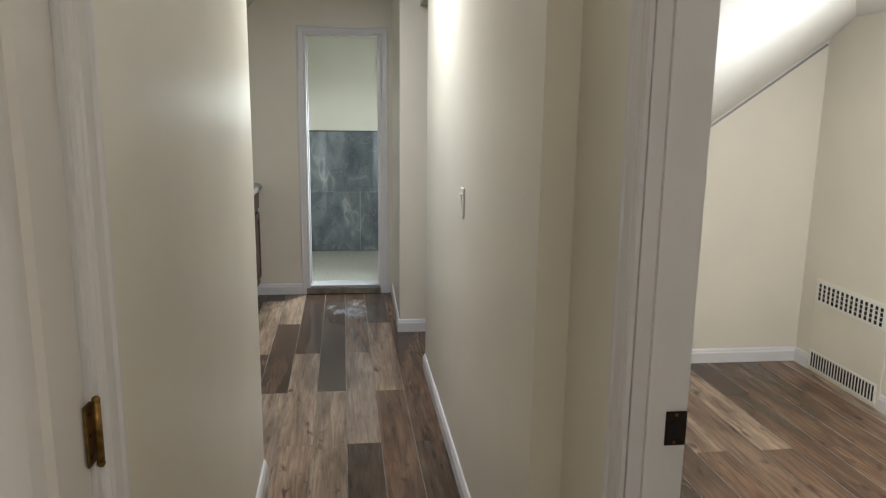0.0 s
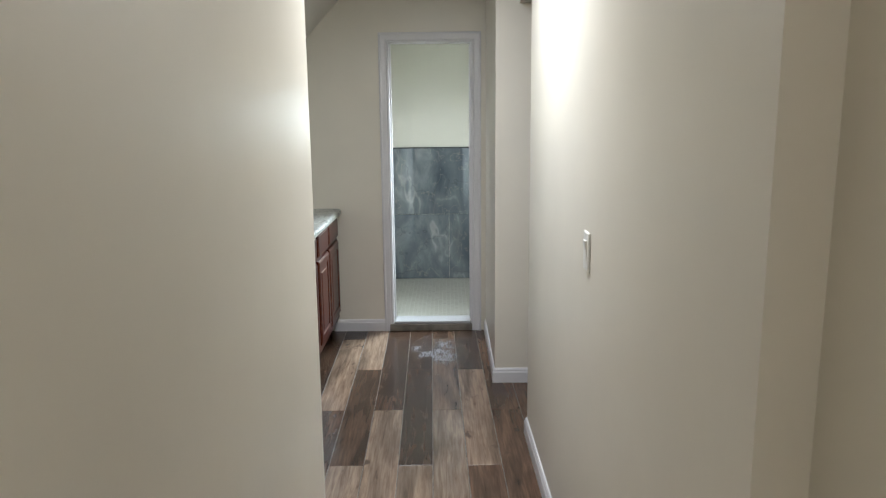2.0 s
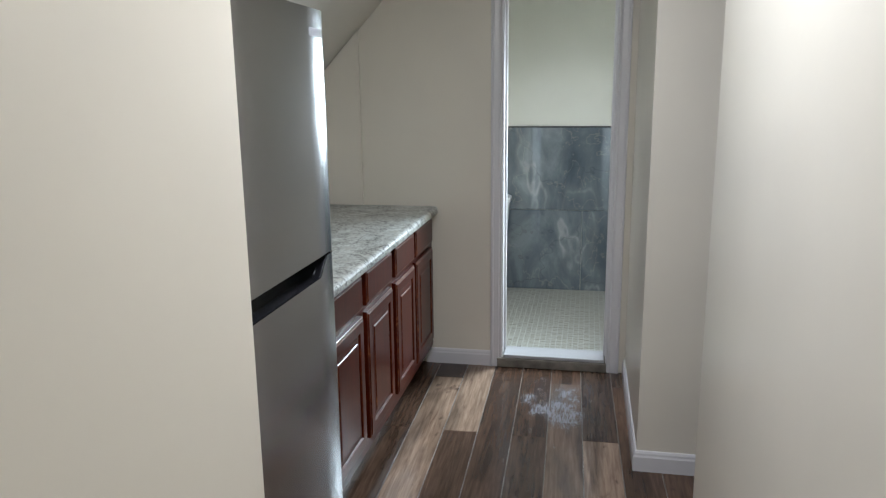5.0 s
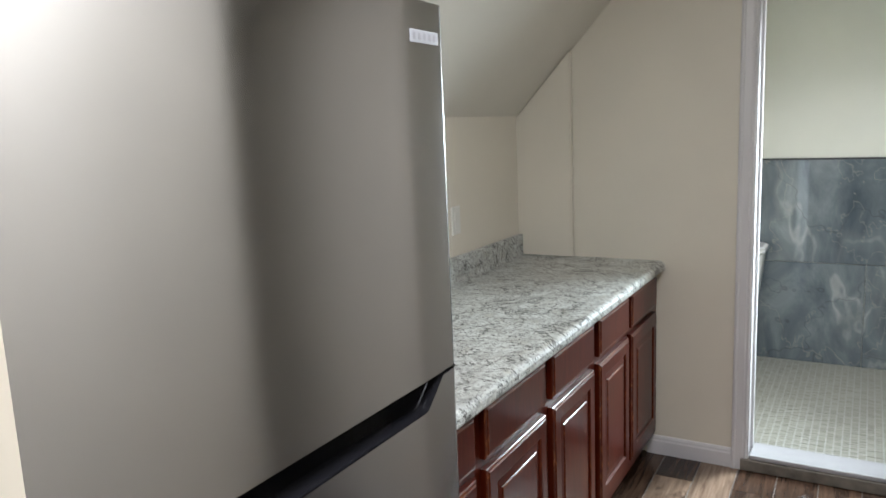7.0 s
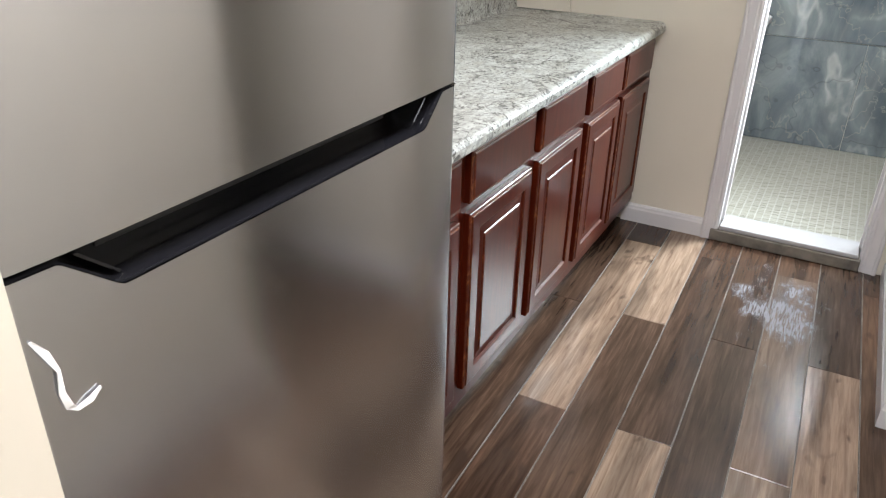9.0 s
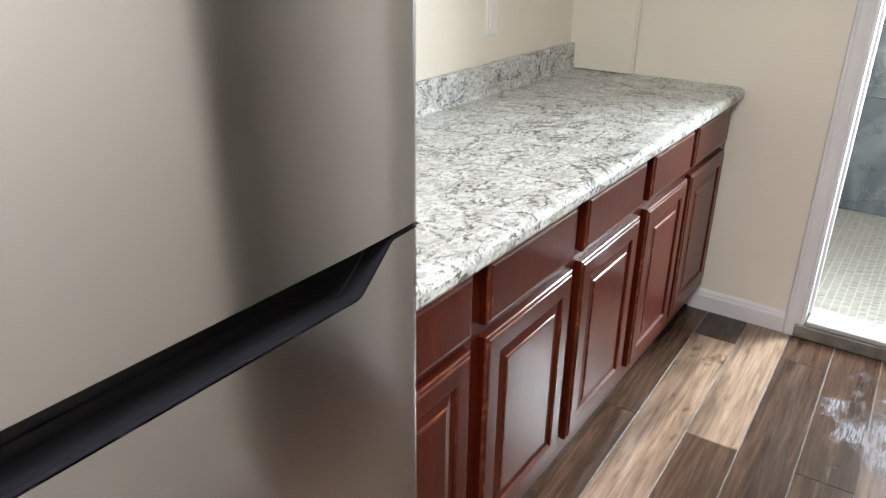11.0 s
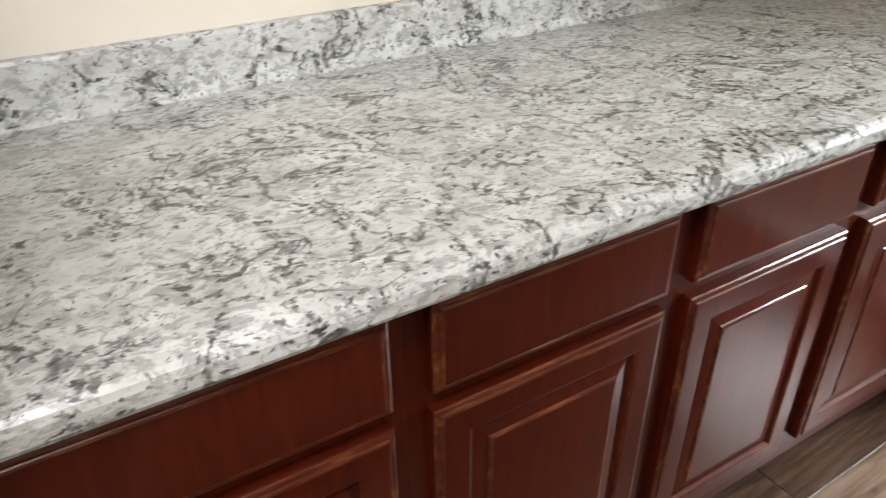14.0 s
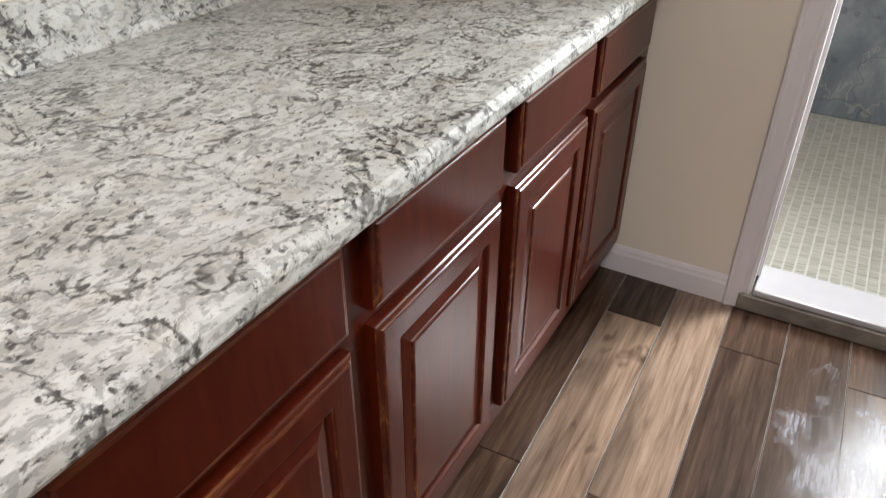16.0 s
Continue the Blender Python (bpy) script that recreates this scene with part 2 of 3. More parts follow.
BRASS = plain("aged_brass", (0.33, 0.19, 0.055), 0.38, 0.9, 0.55, 90)
BRONZE = plain("dark_bronze", (0.045, 0.035, 0.028), 0.35, 0.8, 0.4, 90)
STONE = plain("white_marble_saddle", (0.45, 0.45, 0.46), 0.25, 0, 0.08, 8)
RAWCURB = plain("stained_raw_timber", (0.25, 0.225, 0.185), 0.75, 0, 0.55, 14, 0.4)
PORCELAIN = plain("white_porcelain", (0.80, 0.80, 0.78), 0.1, 0, 0.02, 6, 0)
PAPER = plain("white_paper", (0.76, 0.76, 0.72), 0.6, 0, 0.05)
INK = plain("black_ink", (0.03, 0.03, 0.03), 0.6, 0, 0.05)
FILM = plain("white_plastic_film", (0.82, 0.82, 0.82), 0.35, 0, 0.05)
BADGE = plain("silver_badge", (0.34, 0.35, 0.37), 0.4, 0.3, 0.05)
# near-black paint standing in for the shade inside holes and slots
HOLE_SHADE = plain("painted_hole_shade", (0.012, 0.011, 0.010), 0.9)


def water_film(name):
    """Soapy film: a pale streaked veil over what lies under it, its glare put into the colour."""
    m, nt, b = node_material(name)
    streaks = noise_of(nt, coords(nt, (1, 0.10, 1)), 170, 3, 0.55, 0.2)
    patch = noise_of(nt, coords(nt, (1.0, 0.5, 1)), 8, 6, 0.62)
    # lilac-white base paints the sheen of the wet film
    b.inputs["Base Color"].default_value = (0.36, 0.355, 0.385, 1)
    b.inputs["Roughness"].default_value = 0.3
    tc = nt.nodes.new("ShaderNodeTexCoord")
    mp = nt.nodes.new("ShaderNodeMapping")
    mp.inputs["Scale"].default_value = (1 / 0.20, 1 / 0.46, 1)
    mp.inputs["Location"].default_value = (-0.71 / 0.20, -5.50 / 0.46, 0)
    nt.links.new(tc.outputs["Object"], mp.inputs[0])
    ball = nt.nodes.new("ShaderNodeTexGradient")
    ball.gradient_type = "SPHERICAL"
    nt.links.new(mp.outputs[0], ball.inputs[0])
    both = add_node(nt, "Math")
    both.operation = "MULTIPLY_ADD"
    nt.links.new(ball.outputs["Fac"], both.inputs[0])
    both.inputs[1].default_value = 0.34
    nt.links.new(patch, both.inputs[2])
    a = mix(nt, "MULTIPLY", 1.0, ramp(nt, both.outputs[0], [(0.62, 0.0), (0.72, 1.0)]), ramp(nt, streaks, [(0.36, 0.12), (0.54, 0.62)]))
    nt.links.new(a, b.inputs["Alpha"])
    bump(nt, b, streaks, 0.3, 0.0006)
    return m


WATER = water_film("soapy_water_film")
# pale bevels: some dust plus the edge highlight, put into the colour
SEAM = plain("pale_plank_bevel", (0.36, 0.32, 0.28), 0.6, 0, 0.7, 9, 0)
STEELROD = plain("grey_metal_trim", (0.30, 0.30, 0.31), 0.4, 0.5)
CAULK = plain("dark_tile_edge", (0.02, 0.02, 0.022), 0.5)


# ---- mesh helpers ----
def mesh_object(name, bm, material):
    me = bpy.data.meshes.new(name)
    bmesh.ops.recalc_face_normals(bm, faces=bm.faces)
    bm.to_mesh(me)
    bm.free()
    me.materials.append(material)
    return new(name, me)


def part(name, bm, material, parent, label="", smooth=False):
    ob = mesh_object(name, bm, material)
    ob.parent = parent
    if smooth:
        ob.data.shade_smooth()
    if label:
        tagged(ob, label)
    return ob


def thing(name, place, label, category, group="", kind=""):
    ob = new(name)
    ob.location = place
    return tagged(ob, label, category, group, kind)


def structure(name, bm, material, label, category):
    return tagged(mesh_object(name, bm, material), label, category, kind="structure")


def add_box(bm, x0, x1, y0, y1, z0, z1):
    v = [bm.verts.new((x, y, z)) for z in (z0, z1) for x, y in ((x0, y0), (x1, y0), (x1, y1), (x0, y1))]
    for f in ((3, 2, 1, 0), (4, 5, 6, 7), (0, 1, 5, 4), (1, 2, 6, 5), (2, 3, 7, 6), (3, 0, 4, 7)):
        bm.faces.new([v[i] for i in f])
    return v


def box(x0, x1, y0, y1, z0, z1, bevel=0.0, segments=2):
    bm = bmesh.new()
    add_box(bm, x0, x1, y0, y1, z0, z1)
    if bevel:
        bmesh.ops.bevel(bm, geom=bm.edges[:], offset=bevel, segments=segments, affect="EDGES", profile=0.5)
    return bm


def boxes(*rows):
    bm = bmesh.new()
    for r in rows:
        add_box(bm, *r)
    return bm


def prism(points, z0, z1, bevel=0.0):
    """An upright prism over a plan outline."""
    bm = bmesh.new()
    lo = [bm.verts.new((x, y, z0)) for x, y in points]
    hi = [bm.verts.new((x, y, z1)) for x, y in points]
    bm.faces.new(lo[::-1])
    bm.faces.new(hi)
    n = len(points)
    for i in range(n):
        bm.faces.new((lo[i], lo[(i + 1) % n], hi[(i + 1) % n], hi[i]))
    return bm


def slab_along_y(outline, y0, y1):
    """A prism along y over an outline in x, z."""
    bm = bmesh.new()
    a = [bm.verts.new((x, y0, z)) for x, z in outline]
    c = [bm.verts.new((x, y1, z)) for x, z in outline]
    bm.faces.new(a)
    bm.faces.new(c[::-1])
    n = len(outline)
    for i in range(n):
        bm.faces.new((a[i], c[i], c[(i + 1) % n], a[(i + 1) % n]))
    return bm


def moulding(p, q, across, out, profile, mitre_p=0.0, mitre_q=0.0):
    """A length of moulding from p to q; profile points are (across, out). A mitre of 1 lengthens that end with the across value."""
    p, q, across, out = Vector(p), Vector(q), Vector(across), Vector(out)
    d = (q - p).normalized()
    bm = bmesh.new()
    a = [bm.verts.new(p + across * u + out * v - d * u * mitre_p) for u, v in profile]
    c = [bm.verts.new(q + across * u + out * v + d * u * mitre_q) for u, v in profile]
    bm.faces.new(a)
    bm.faces.new(c[::-1])
    n = len(profile)
    for i in range(n):
        bm.faces.new((a[i], c[i], c[(i + 1) % n], a[(i + 1) % n]))
    return bm


CASING = [(0, 0), (0, 0.009), (0.006, 0.013), (0.014, 0.011), (0.020, 0.0145), (0.046, 0.0165), (0.052, 0.021), (0.060, 0.021), (0.064, 0.015), (0.064, 0)]
BASE = [(0, 0), (0, 0.014), (0.062, 0.014), (0.070, 0.0105), (0.078, 0.0095), (0.086, 0.005), (0.088, 0)]


def skirting(name, p, q, out, mp=0.0, mq=0.0):
    """Baseboard on the floor; mitres here follow the thickness."""
    p, q, out = Vector((*p, 0.0)), Vector((*q, 0.0)), Vector((*out, 0))
    d = (q - p).normalized()
    bm = bmesh.new()
    a = [bm.verts.new(p + Vector((0, 0, u)) + out * v - d * v * mp) for u, v in BASE]
    c = [bm.verts.new(q + Vector((0, 0, u)) + out * v + d * v * mq) for u, v in BASE]
    bm.faces.new(a)
    bm.faces.new(c[::-1])
    n = len(BASE)
    for i in range(n):
        bm.faces.new((a[i], c[i], c[(i + 1) % n], a[(i + 1) % n]))
    return structure(name, bm, TRIM, "white painted wooden baseboard along the wall", "baseboard")


def rings_plate(y0, y1, z0, z1, rings, cap=True, hole=False, worn=()):
    """A plate in the y-z plane facing +x, built of nested rectangles (inset, x)."""
    bm = bmesh.new()
    loops = []
    for inset, x in rings:
        loops.append([bm.verts.new((x, y, z)) for y, z in ((y0 + inset, z0 + inset), (y1 - inset, z0 + inset), (y1 - inset, z1 - inset), (y0 + inset, z1 - inset))])
    for step, (a, c) in enumerate(zip(loops, loops[1:])):
        for i in range(4):
            bm.faces.new((a[i], a[(i + 1) % 4], c[(i + 1) % 4], c[i])).material_index = 1 if step in worn else 0
    if cap:
        bm.faces.new(loops[-1])
    if hole:
        a, c = loops[-1], loops[0]
        for i in range(4):
            bm.faces.new((a[i], a[(i + 1) % 4], c[(i + 1) % 4], c[i]))
    else:
        bm.faces.new(loops[0][::-1])
    return bm


# ---- the shell: walls, ceilings, trim ----
H = 2.42
bm = prism([(0.31, 1.05), (0.435, 1.05), (0.435, 1.12), (0.390, 2.957), (0.31, 2.957)], 0, H)
for row in ((0.31, 0.435, -1.2, 0.265, 0, H), (0.31, 0.435, 0.265, 1.05, 2.04, H)):
    add_box(bm, *row)
structure("wall_hall_west", bm, CREAM, "cream satin-painted hallway wall beside a white door", "wall")
structure("wall_alcove", box(-0.80, 0.31, 2.82, 2.945, 0, H), CREAM, "cream painted wall beside the refrigerator", "wall")
structure("wall_kitchen_west", box(-0.80, -0.667, 2.945, 6.0, 0, 1.70), CREAM, "low cream painted knee wall behind the countertop", "wall")
structure("wall_far", boxes((-0.80, 0.372, 6.0, 6.12, 0, H), (0.972, 2.1, 6.0, 6.12, 0, H), (0.372, 0.972, 6.0, 6.12, 2.075, H)), CREAM, "cream painted end wall with a bathroom doorway", "wall")
structure("wall_kitchen_east", prism([(1.061, 4.93), (3.5, 4.93), (3.5, 6.0), (1.061, 6.0)], 0, H), CREAM, "cream painted wall jutting out beside the bathroom doorway", "wall")
structure("wall_hall_east", prism([(1.222, 1.75), (1.305, 1.75), (1.305, 1.335), (1.415, 1.335), (1.415, 4.21), (1.176, 4.21)], 0, H), CREAM, "cream satin-painted hallway wall with a light switch", "wall")
structure("wall_entry_east", boxes((1.305, 1.415, -1.2, 0.52, 0, H), (1.305, 1.415, 0.52, 1.335, 2.055, H)), CREAM, "cream painted wall round the bedroom doorway", "wall")
structure("wall_recess_end", box(3.5, 3.62, 4.25, 6.12, 0, H), CREAM, "plain cream wall closing a dark side recess", "wall")
structure("wall_bedroom_north", box(1.415, 3.62, 4.17, 4.25, 0, 2.6), CREAM, "cream painted bedroom wall under a sloped ceiling", "wall")
structure("wall_bedroom_east", box(3.5, 3.62, -1.2, 4.17, 0, 2.6), CREAM, "cream painted bedroom wall with a recessed convector", "wall")
structure("wall_south", box(0.31, 3.62, -1.32, -1.2, 0, 2.6), CREAM, "plain cream wall closing the entry", "wall")
structure("ceiling_hall", box(0.31, 1.415, -1.32, 2.9445, H, H + 0.1), CEIL, "flat cream painted hallway ceiling", "ceiling")
structure("ceiling_kitchen", box(0.03, 3.62, 2.945, 6.12, H, H + 0.1), CEIL, "flat cream painted kitchen ceiling", "ceiling")
structure("ceiling_recess", box(1.19, 3.5, 4.2105, 4.9295, 2.16, 2.24), CEIL, "lowered ceiling over the dark side recess", "ceiling")
SL = 1.057
structure("ceiling_slope", slab_along_y([(-0.80, 1.570 - 0.13 * SL), (0.16, 1.570 + 0.83 * SL), (0.10, 1.570 + 0.83 * SL + 0.09), (-0.90, 1.58)], 2.945, 6.0), CEIL, "cream painted sloped attic ceiling over the countertop", "ceiling")

# shallow boxed-out strip of wall in the corner over the counter
bm = bmesh.new()
lo = [bm.verts.new((x, y, 0.914)) for x, y in ((-0.667, 5.968), (-0.397, 5.968), (-0.397, 6.0), (-0.667, 6.0))]
hi = [bm.verts.new((x, y, 1.566 + (x + 0.667) * SL)) for x, y in ((-0.667, 5.968), (-0.397, 5.968), (-0.397, 6.0), (-0.667, 6.0))]
bm.faces.new(lo[::-1]), bm.faces.new(hi)
for i in range(4):
    bm.faces.new((lo[i], lo[(i + 1) % 4], hi[(i + 1) % 4], hi[i]))
bmesh.ops.bevel(bm, geom=[e for e in bm.edges if abs(e.verts[0].co.x - e.verts[1].co.x) < 1e-4 and abs(e.verts[0].co.y - e.verts[1].co.y) < 1e-4 and e.verts[0].co.x > -0.5], offset=0.006, segments=2, affect="EDGES")
structure("wall_chase", bm, CREAM, "shallow cream boxed-out wall strip in the kitchen corner", "wall")

# bedroom ceiling: white slope over the corner, then flat
bm = bmesh.new()
pts = [(1.415, 4.18, 0.463), (3.52, 4.18, 1.950), (3.52, 3.99, 2.045), (1.415, 1.0165, 2.045)]
top = [bm.verts.new((x, y, z + 0.08)) for x, y, z in pts]
bot = [bm.verts.new(p) for p in pts]
bm.faces.new(top), bm.faces.new(bot[::-1])
for i in range(4):
    bm.faces.new((bot[i], bot[(i + 1) % 4], top[(i + 1) % 4], top[i]))
structure("ceiling_bedroom_slope", bm, BRIGHT, "white sloped bedroom ceiling", "ceiling")
structure("ceiling_bedroom", prism([(1.415, -1.2), (3.52, -1.2), (3.52, 3.99), (1.415, 1.0165)], 2.045, 2.14), BRIGHT, "flat white bedroom ceiling", "ceiling")

# floor base under the planks
structure("floor", box(-0.80, 3.62, -1.32, 6.0, -0.10, -0.0045), DARKSUB, "wood-look vinyl plank floor in mixed brown and grey tones", "floor")
FLOOR = bpy.data.objects["floor"]

skirting("baseboard_hall_west", (0.4345, 1.115), (0.390, 2.957), (1, 0), 0, 0)
skirting("baseboard_hall_east", (1.2205, 1.75), (1.176, 4.21), (-1, 0), 1, 1)
skirting("baseboard_hall_corner", (1.305, 1.75), (1.222, 1.75), (0, -1), -1, 1)
skirting("baseboard_entry", (1.305, 1.41), (1.305, 1.75), (-1, 0), 0, -1)
skirting("baseboard_recess", (1.176, 4.21), (1.415, 4.21), (0, 1), 1, 0)
skirting("baseboard_jog", (1.061, 4.93), (3.5, 4.93), (0, -1), 1, 0)
skirting("baseboard_kitchen_east", (1.061, 4.93), (1.061, 5.982), (-1, 0), 1, 0)
skirting("baseboard_far", (-0.05, 6.0), (0.320, 6.0), (0, -1), 0, 0)
skirting("baseboard_bedroom", (1.415, 4.17), (3.5, 4.17), (0, -1), 0, -1)
skirting("baseboard_bedroom_corner", (3.5, 4.17), (3.5, 4.02), (-1, 0), -1, 0)
skirting("baseboard_bedroom_east", (3.5, 3.40), (3.5, 1.0), (-1, 0), 0, 0)


# ---- bathroom doorway ----
def door_casing(name, left, right, top, face, out, axis, label):
    """Mitred casing round an opening: left and right along an axis, on a wall face."""
    ob = thing(name, (0, 0, 0), label, "door frame", kind="structure")
    if axis == "x":
        at, ac = (lambda a, z: (a, face, z)), (lambda s: (s, 0, 0))
        o = (0, out, 0)
    else:
        at, ac = (lambda a, z: (face, a, z)), (lambda s: (0, s, 0))
        o = (out, 0, 0)
    part("casing", moulding(at(left, 0.0), at(left, top), ac(-1), o, CASING, 0, 1), TRIM, ob)
    part("casing", moulding(at(right, 0.0), at(right, top), ac(1), o, CASING, 0, 1), TRIM, ob)
    part("head_casing", moulding(at(left, top), at(right, top), (0, 0, 1), o, CASING, 1, 1), TRIM, ob)
    return ob


bath = door_casing("door_bathroom", 0.384, 0.964, 2.060, 6.0, -1, "x", "white moulded casing round the open bathroom doorway")
door_casing("door_bathroom_inner", 0.384, 0.964, 2.060, 6.12, 1, "x", "white moulded casing on the bathroom side of the doorway")
part("jamb", box(0.372, 0.388, 5.997, 6.125, 0.0, 2.075), TRIM, bath)
part("jamb", box(0.956, 0.972, 5.997, 6.125, 0.0, 2.075), TRIM, bath)
part("head_jamb", box(0.388, 0.956, 5.997, 6.125, 2.056, 2.075), TRIM, bath)
part("stop", box(0.388, 0.398, 6.06, 6.095, 0.075, 2.056), TRIM, bath)
part("stop", box(0.946, 0.956, 6.06, 6.095, 0.075, 2.056), TRIM, bath)
for z in (0.24, 1.86):
    part("hinge_leaf", box(0.9535, 0.9557, 6.00, 6.05, z - 0.045, z + 0.045, 0.001, 1), PLASTIC, bath, "painted hinge leaf")
curb = thing("door_threshold", (0.67, 6.05, 0), "white marble saddle on a raw timber curb in the bathroom doorway", "threshold", kind="structure")
part("timber_curb", box(-0.312, 0.292, -0.072, 0.07, 0.0, 0.052, 0.004, 1), RAWCURB, curb, "stained unfinished timber curb")
part("saddle", box(-0.276, 0.280, -0.066, 0.085, 0.053, 0.073, 0.005, 2), STONE, curb)

# ---- bathroom ----
structure("floor_bathroom", box(-0.60, 1.30, 6.12, 7.62, -0.05, 0.0495), GROUT, "small mosaic tile bathroom floor with pale grout", "floor")
structure("wall_bathroom_back", box(-0.60, 1.30, 7.515, 7.62, 0, 2.42), BATHP, "pale painted bathroom wall above dark tiles", "wall")
structure("wall_bathroom_west", box(-0.70, -0.60, 6.12, 7.62, 0, 2.42), BATHP, "pale painted bathroom side wall", "wall")
structure("wall_bathroom_east", boxes((1.30, 1.40, 6.12, 6.56, 0, 2.42), (1.30, 1.40, 7.24, 7.62, 0, 2.42), (1.30, 1.40, 6.56, 7.24, 0, 1.05), (1.30, 1.40, 6.56, 7.24, 1.95, 2.42)), BATHP, "pale painted bathroom side wall", "wall")
structure("ceiling_bathroom", box(-0.70, 1.40, 6.12, 7.62, 2.42, 2.50), BATHP, "pale painted bathroom ceiling", "ceiling")
wains = thing("wall_tiling", (0, 7.515, 0), "polished grey-blue marble-look tiles on the bathroom wall", "wall tiles", kind="structure")
part("mortar_bed", box(-0.60, 1.30, -0.006, -0.0005, 0.05, 1.262), GROUT, wains)
part("edge_strip", box(-0.60, 1.30, -0.018, -0.0005, 1.2625, 1.272), CAULK, wains, "dark metal edge strip")
for row, (z0, z1, cuts) in enumerate(((0.052, 0.658, (-0.60, -0.41, 0.80, 1.30)), (0.661, 1.262, (-0.60, 0.19, 1.30)))):
    for a, c in zip(cuts, cuts[1:]):
        part("tile", box(a + 0.0015, c - 0.0015, -0.017, -0.006, z0, z1, 0.001, 1), TILE, wains)

# small mosaic pieces, joined
bm = bmesh.new()
rng = random.Random(4)
yy = 6.137
while yy < 7.49:
    xx = -0.20
    while xx < 1.295:
        z = 0.0515 + rng.uniform(-0.0004, 0.0004)
        v = [bm.verts.new(p) for p in ((xx, yy, z), (xx + 0.0265, yy, z), (xx + 0.0265, yy + 0.0145, z), (xx, yy + 0.0145, z))]
        w = [bm.verts.new((p.co.x, p.co.y, 0.049)) for p in v]
        bm.faces.new(v)
        for i in range(4):
            bm.faces.new((w[i], w[(i + 1) % 4], v[(i + 1) % 4], v[i]))
        xx += 0.0325
    yy += 0.0149
mos = mesh_object("mosaic_tiles", bm, MOSAIC)
tagged(mos, "small olive-grey mosaic pieces on the bathroom floor", "floor tiles", kind="stuff")


def lofted(sections, bevel=0.0):
    """A body lofted through rounded rectangles (z, cx, cy, half x, half y, radius)."""
    bm = bmesh.new()
    rows = []
    for z, cx, cy, hx, hy, r in sections:
        row = []
        for sx, sy, a0 in ((1, 1, 0), (-1, 1, 90), (-1, -1, 180), (1, -1, 270)):
            for k in range(5):
                a = radians(a0 + 22.5 * k)
                row.append(bm.verts.new((cx + sx * (hx - r) + r * math.cos(a), cy + sy * (hy - r) + r * math.sin(a), z)))
        rows.append(row)
    for a, c in zip(rows, rows[1:]):
        n = len(a)
        for i in range(n):
            bm.faces.new((a[i], a[(i + 1) % n], c[(i + 1) % n], c[i]))
    bm.faces.new(rows[0][::-1])
    bm.faces.new(rows[-1])
    return bm


toilet = thing("toilet", (0.06, 7.36, 0.051), "white porcelain toilet against the tiled bathroom wall", "toilet")
part("tank", lofted([(0.36, 0, 0.02, 0.17, 0.07, 0.03), (0.42, 0, 0.02, 0.19, 0.085, 0.03), (0.66, 0, 0.02, 0.215, 0.10, 0.03), (0.685, 0, 0.02, 0.215, 0.10, 0.03)]), PORCELAIN, toilet, smooth=True)
part("tank_lid", lofted([(0.685, 0, 0.015, 0.222, 0.107, 0.035), (0.692, 0, 0.015, 0.23, 0.115, 0.04), (0.715, 0, 0.015, 0.23, 0.115, 0.04), (0.724, 0, 0.015, 0.215, 0.10, 0.035)]), PORCELAIN, toilet)
part("bowl", lofted([(0.0, 0, -0.22, 0.11, 0.20, 0.09), (0.06, 0, -0.21, 0.10, 0.19, 0.09), (0.22, 0, -0.24, 0.13, 0.24, 0.12), (0.36, 0, -0.25, 0.18, 0.28, 0.17), (0.385, 0, -0.25, 0.18, 0.28, 0.17)]), PORCELAIN, toilet, smooth=True)
part("seat_lid", lofted([(0.387, 0, -0.25, 0.185, 0.285, 0.175), (0.41, 0, -0.25, 0.185, 0.285, 0.175), (0.42, 0, -0.25, 0.17, 0.27, 0.165)]), PORCELAIN, toilet)

# ---- bedroom doorway, hall door ----
bed = door_casing("door_bedroom", 0.529, 1.326, 2.046, 1.305, -1, "y", "white painted casing round the open bedroom doorway")
part("jamb", box(1.3062, 1.418, 1.320, 1.334, 0.0, 2.055), TRIM, bed)
part("jamb", box(1.3062, 1.418, 0.521, 0.535, 0.0, 2.055), TRIM, bed)
part("head_jamb", box(1.3062, 1.418, 0.535, 1.320, 2.04, 2.054), TRIM, bed)
part("stop", box(1.335, 1.37, 1.309, 1.320, 0.0, 2.04), TRIM, bed)
plate = part("strike_plate", box(1.376, 1.4185, 1.3175, 1.3196, 0.915, 0.985, 0.0008, 1), BRONZE, bed, "dark bronze strike plate")
# no hole is cut: a dark block paints its shade on the plate
part("latch_hole_shade", box(1.389, 1.403, 1.3160, 1.3174, 0.934, 0.966), HOLE_SHADE, plate)
for z in (0.922, 0.978):
    part("screw", box(1.393, 1.399, 1.3160, 1.3174, z - 0.003, z + 0.003), BRASS, plate)

hd = door_casing("door_hall", 0.280, 1.050, 2.03, 0.435, 1, "y", "closed white panelled hallway door with brass hinges")
part("jamb", box(0.33, 0.437, 1.036, 1.051, 0.0, 2.04), TRIM, hd)
part("jamb", box(0.33, 0.437, 0.265, 0.280, 0.0, 2.04), TRIM, hd)
part("head_jamb", box(0.33, 0.437, 0.280, 1.036, 2.03, 2.04), TRIM, hd)
leaf = part("door_leaf", rings_plate(0.284, 1.032, 0.01, 2.028, [(0.0, 0.392), (0.0, 0.430), (0.002, 0.432), (0.105, 0.432), (0.115, 0.424), (0.128, 0.424), (0.165, 0.430)]), DOORP, hd, "white painted panelled door leaf")
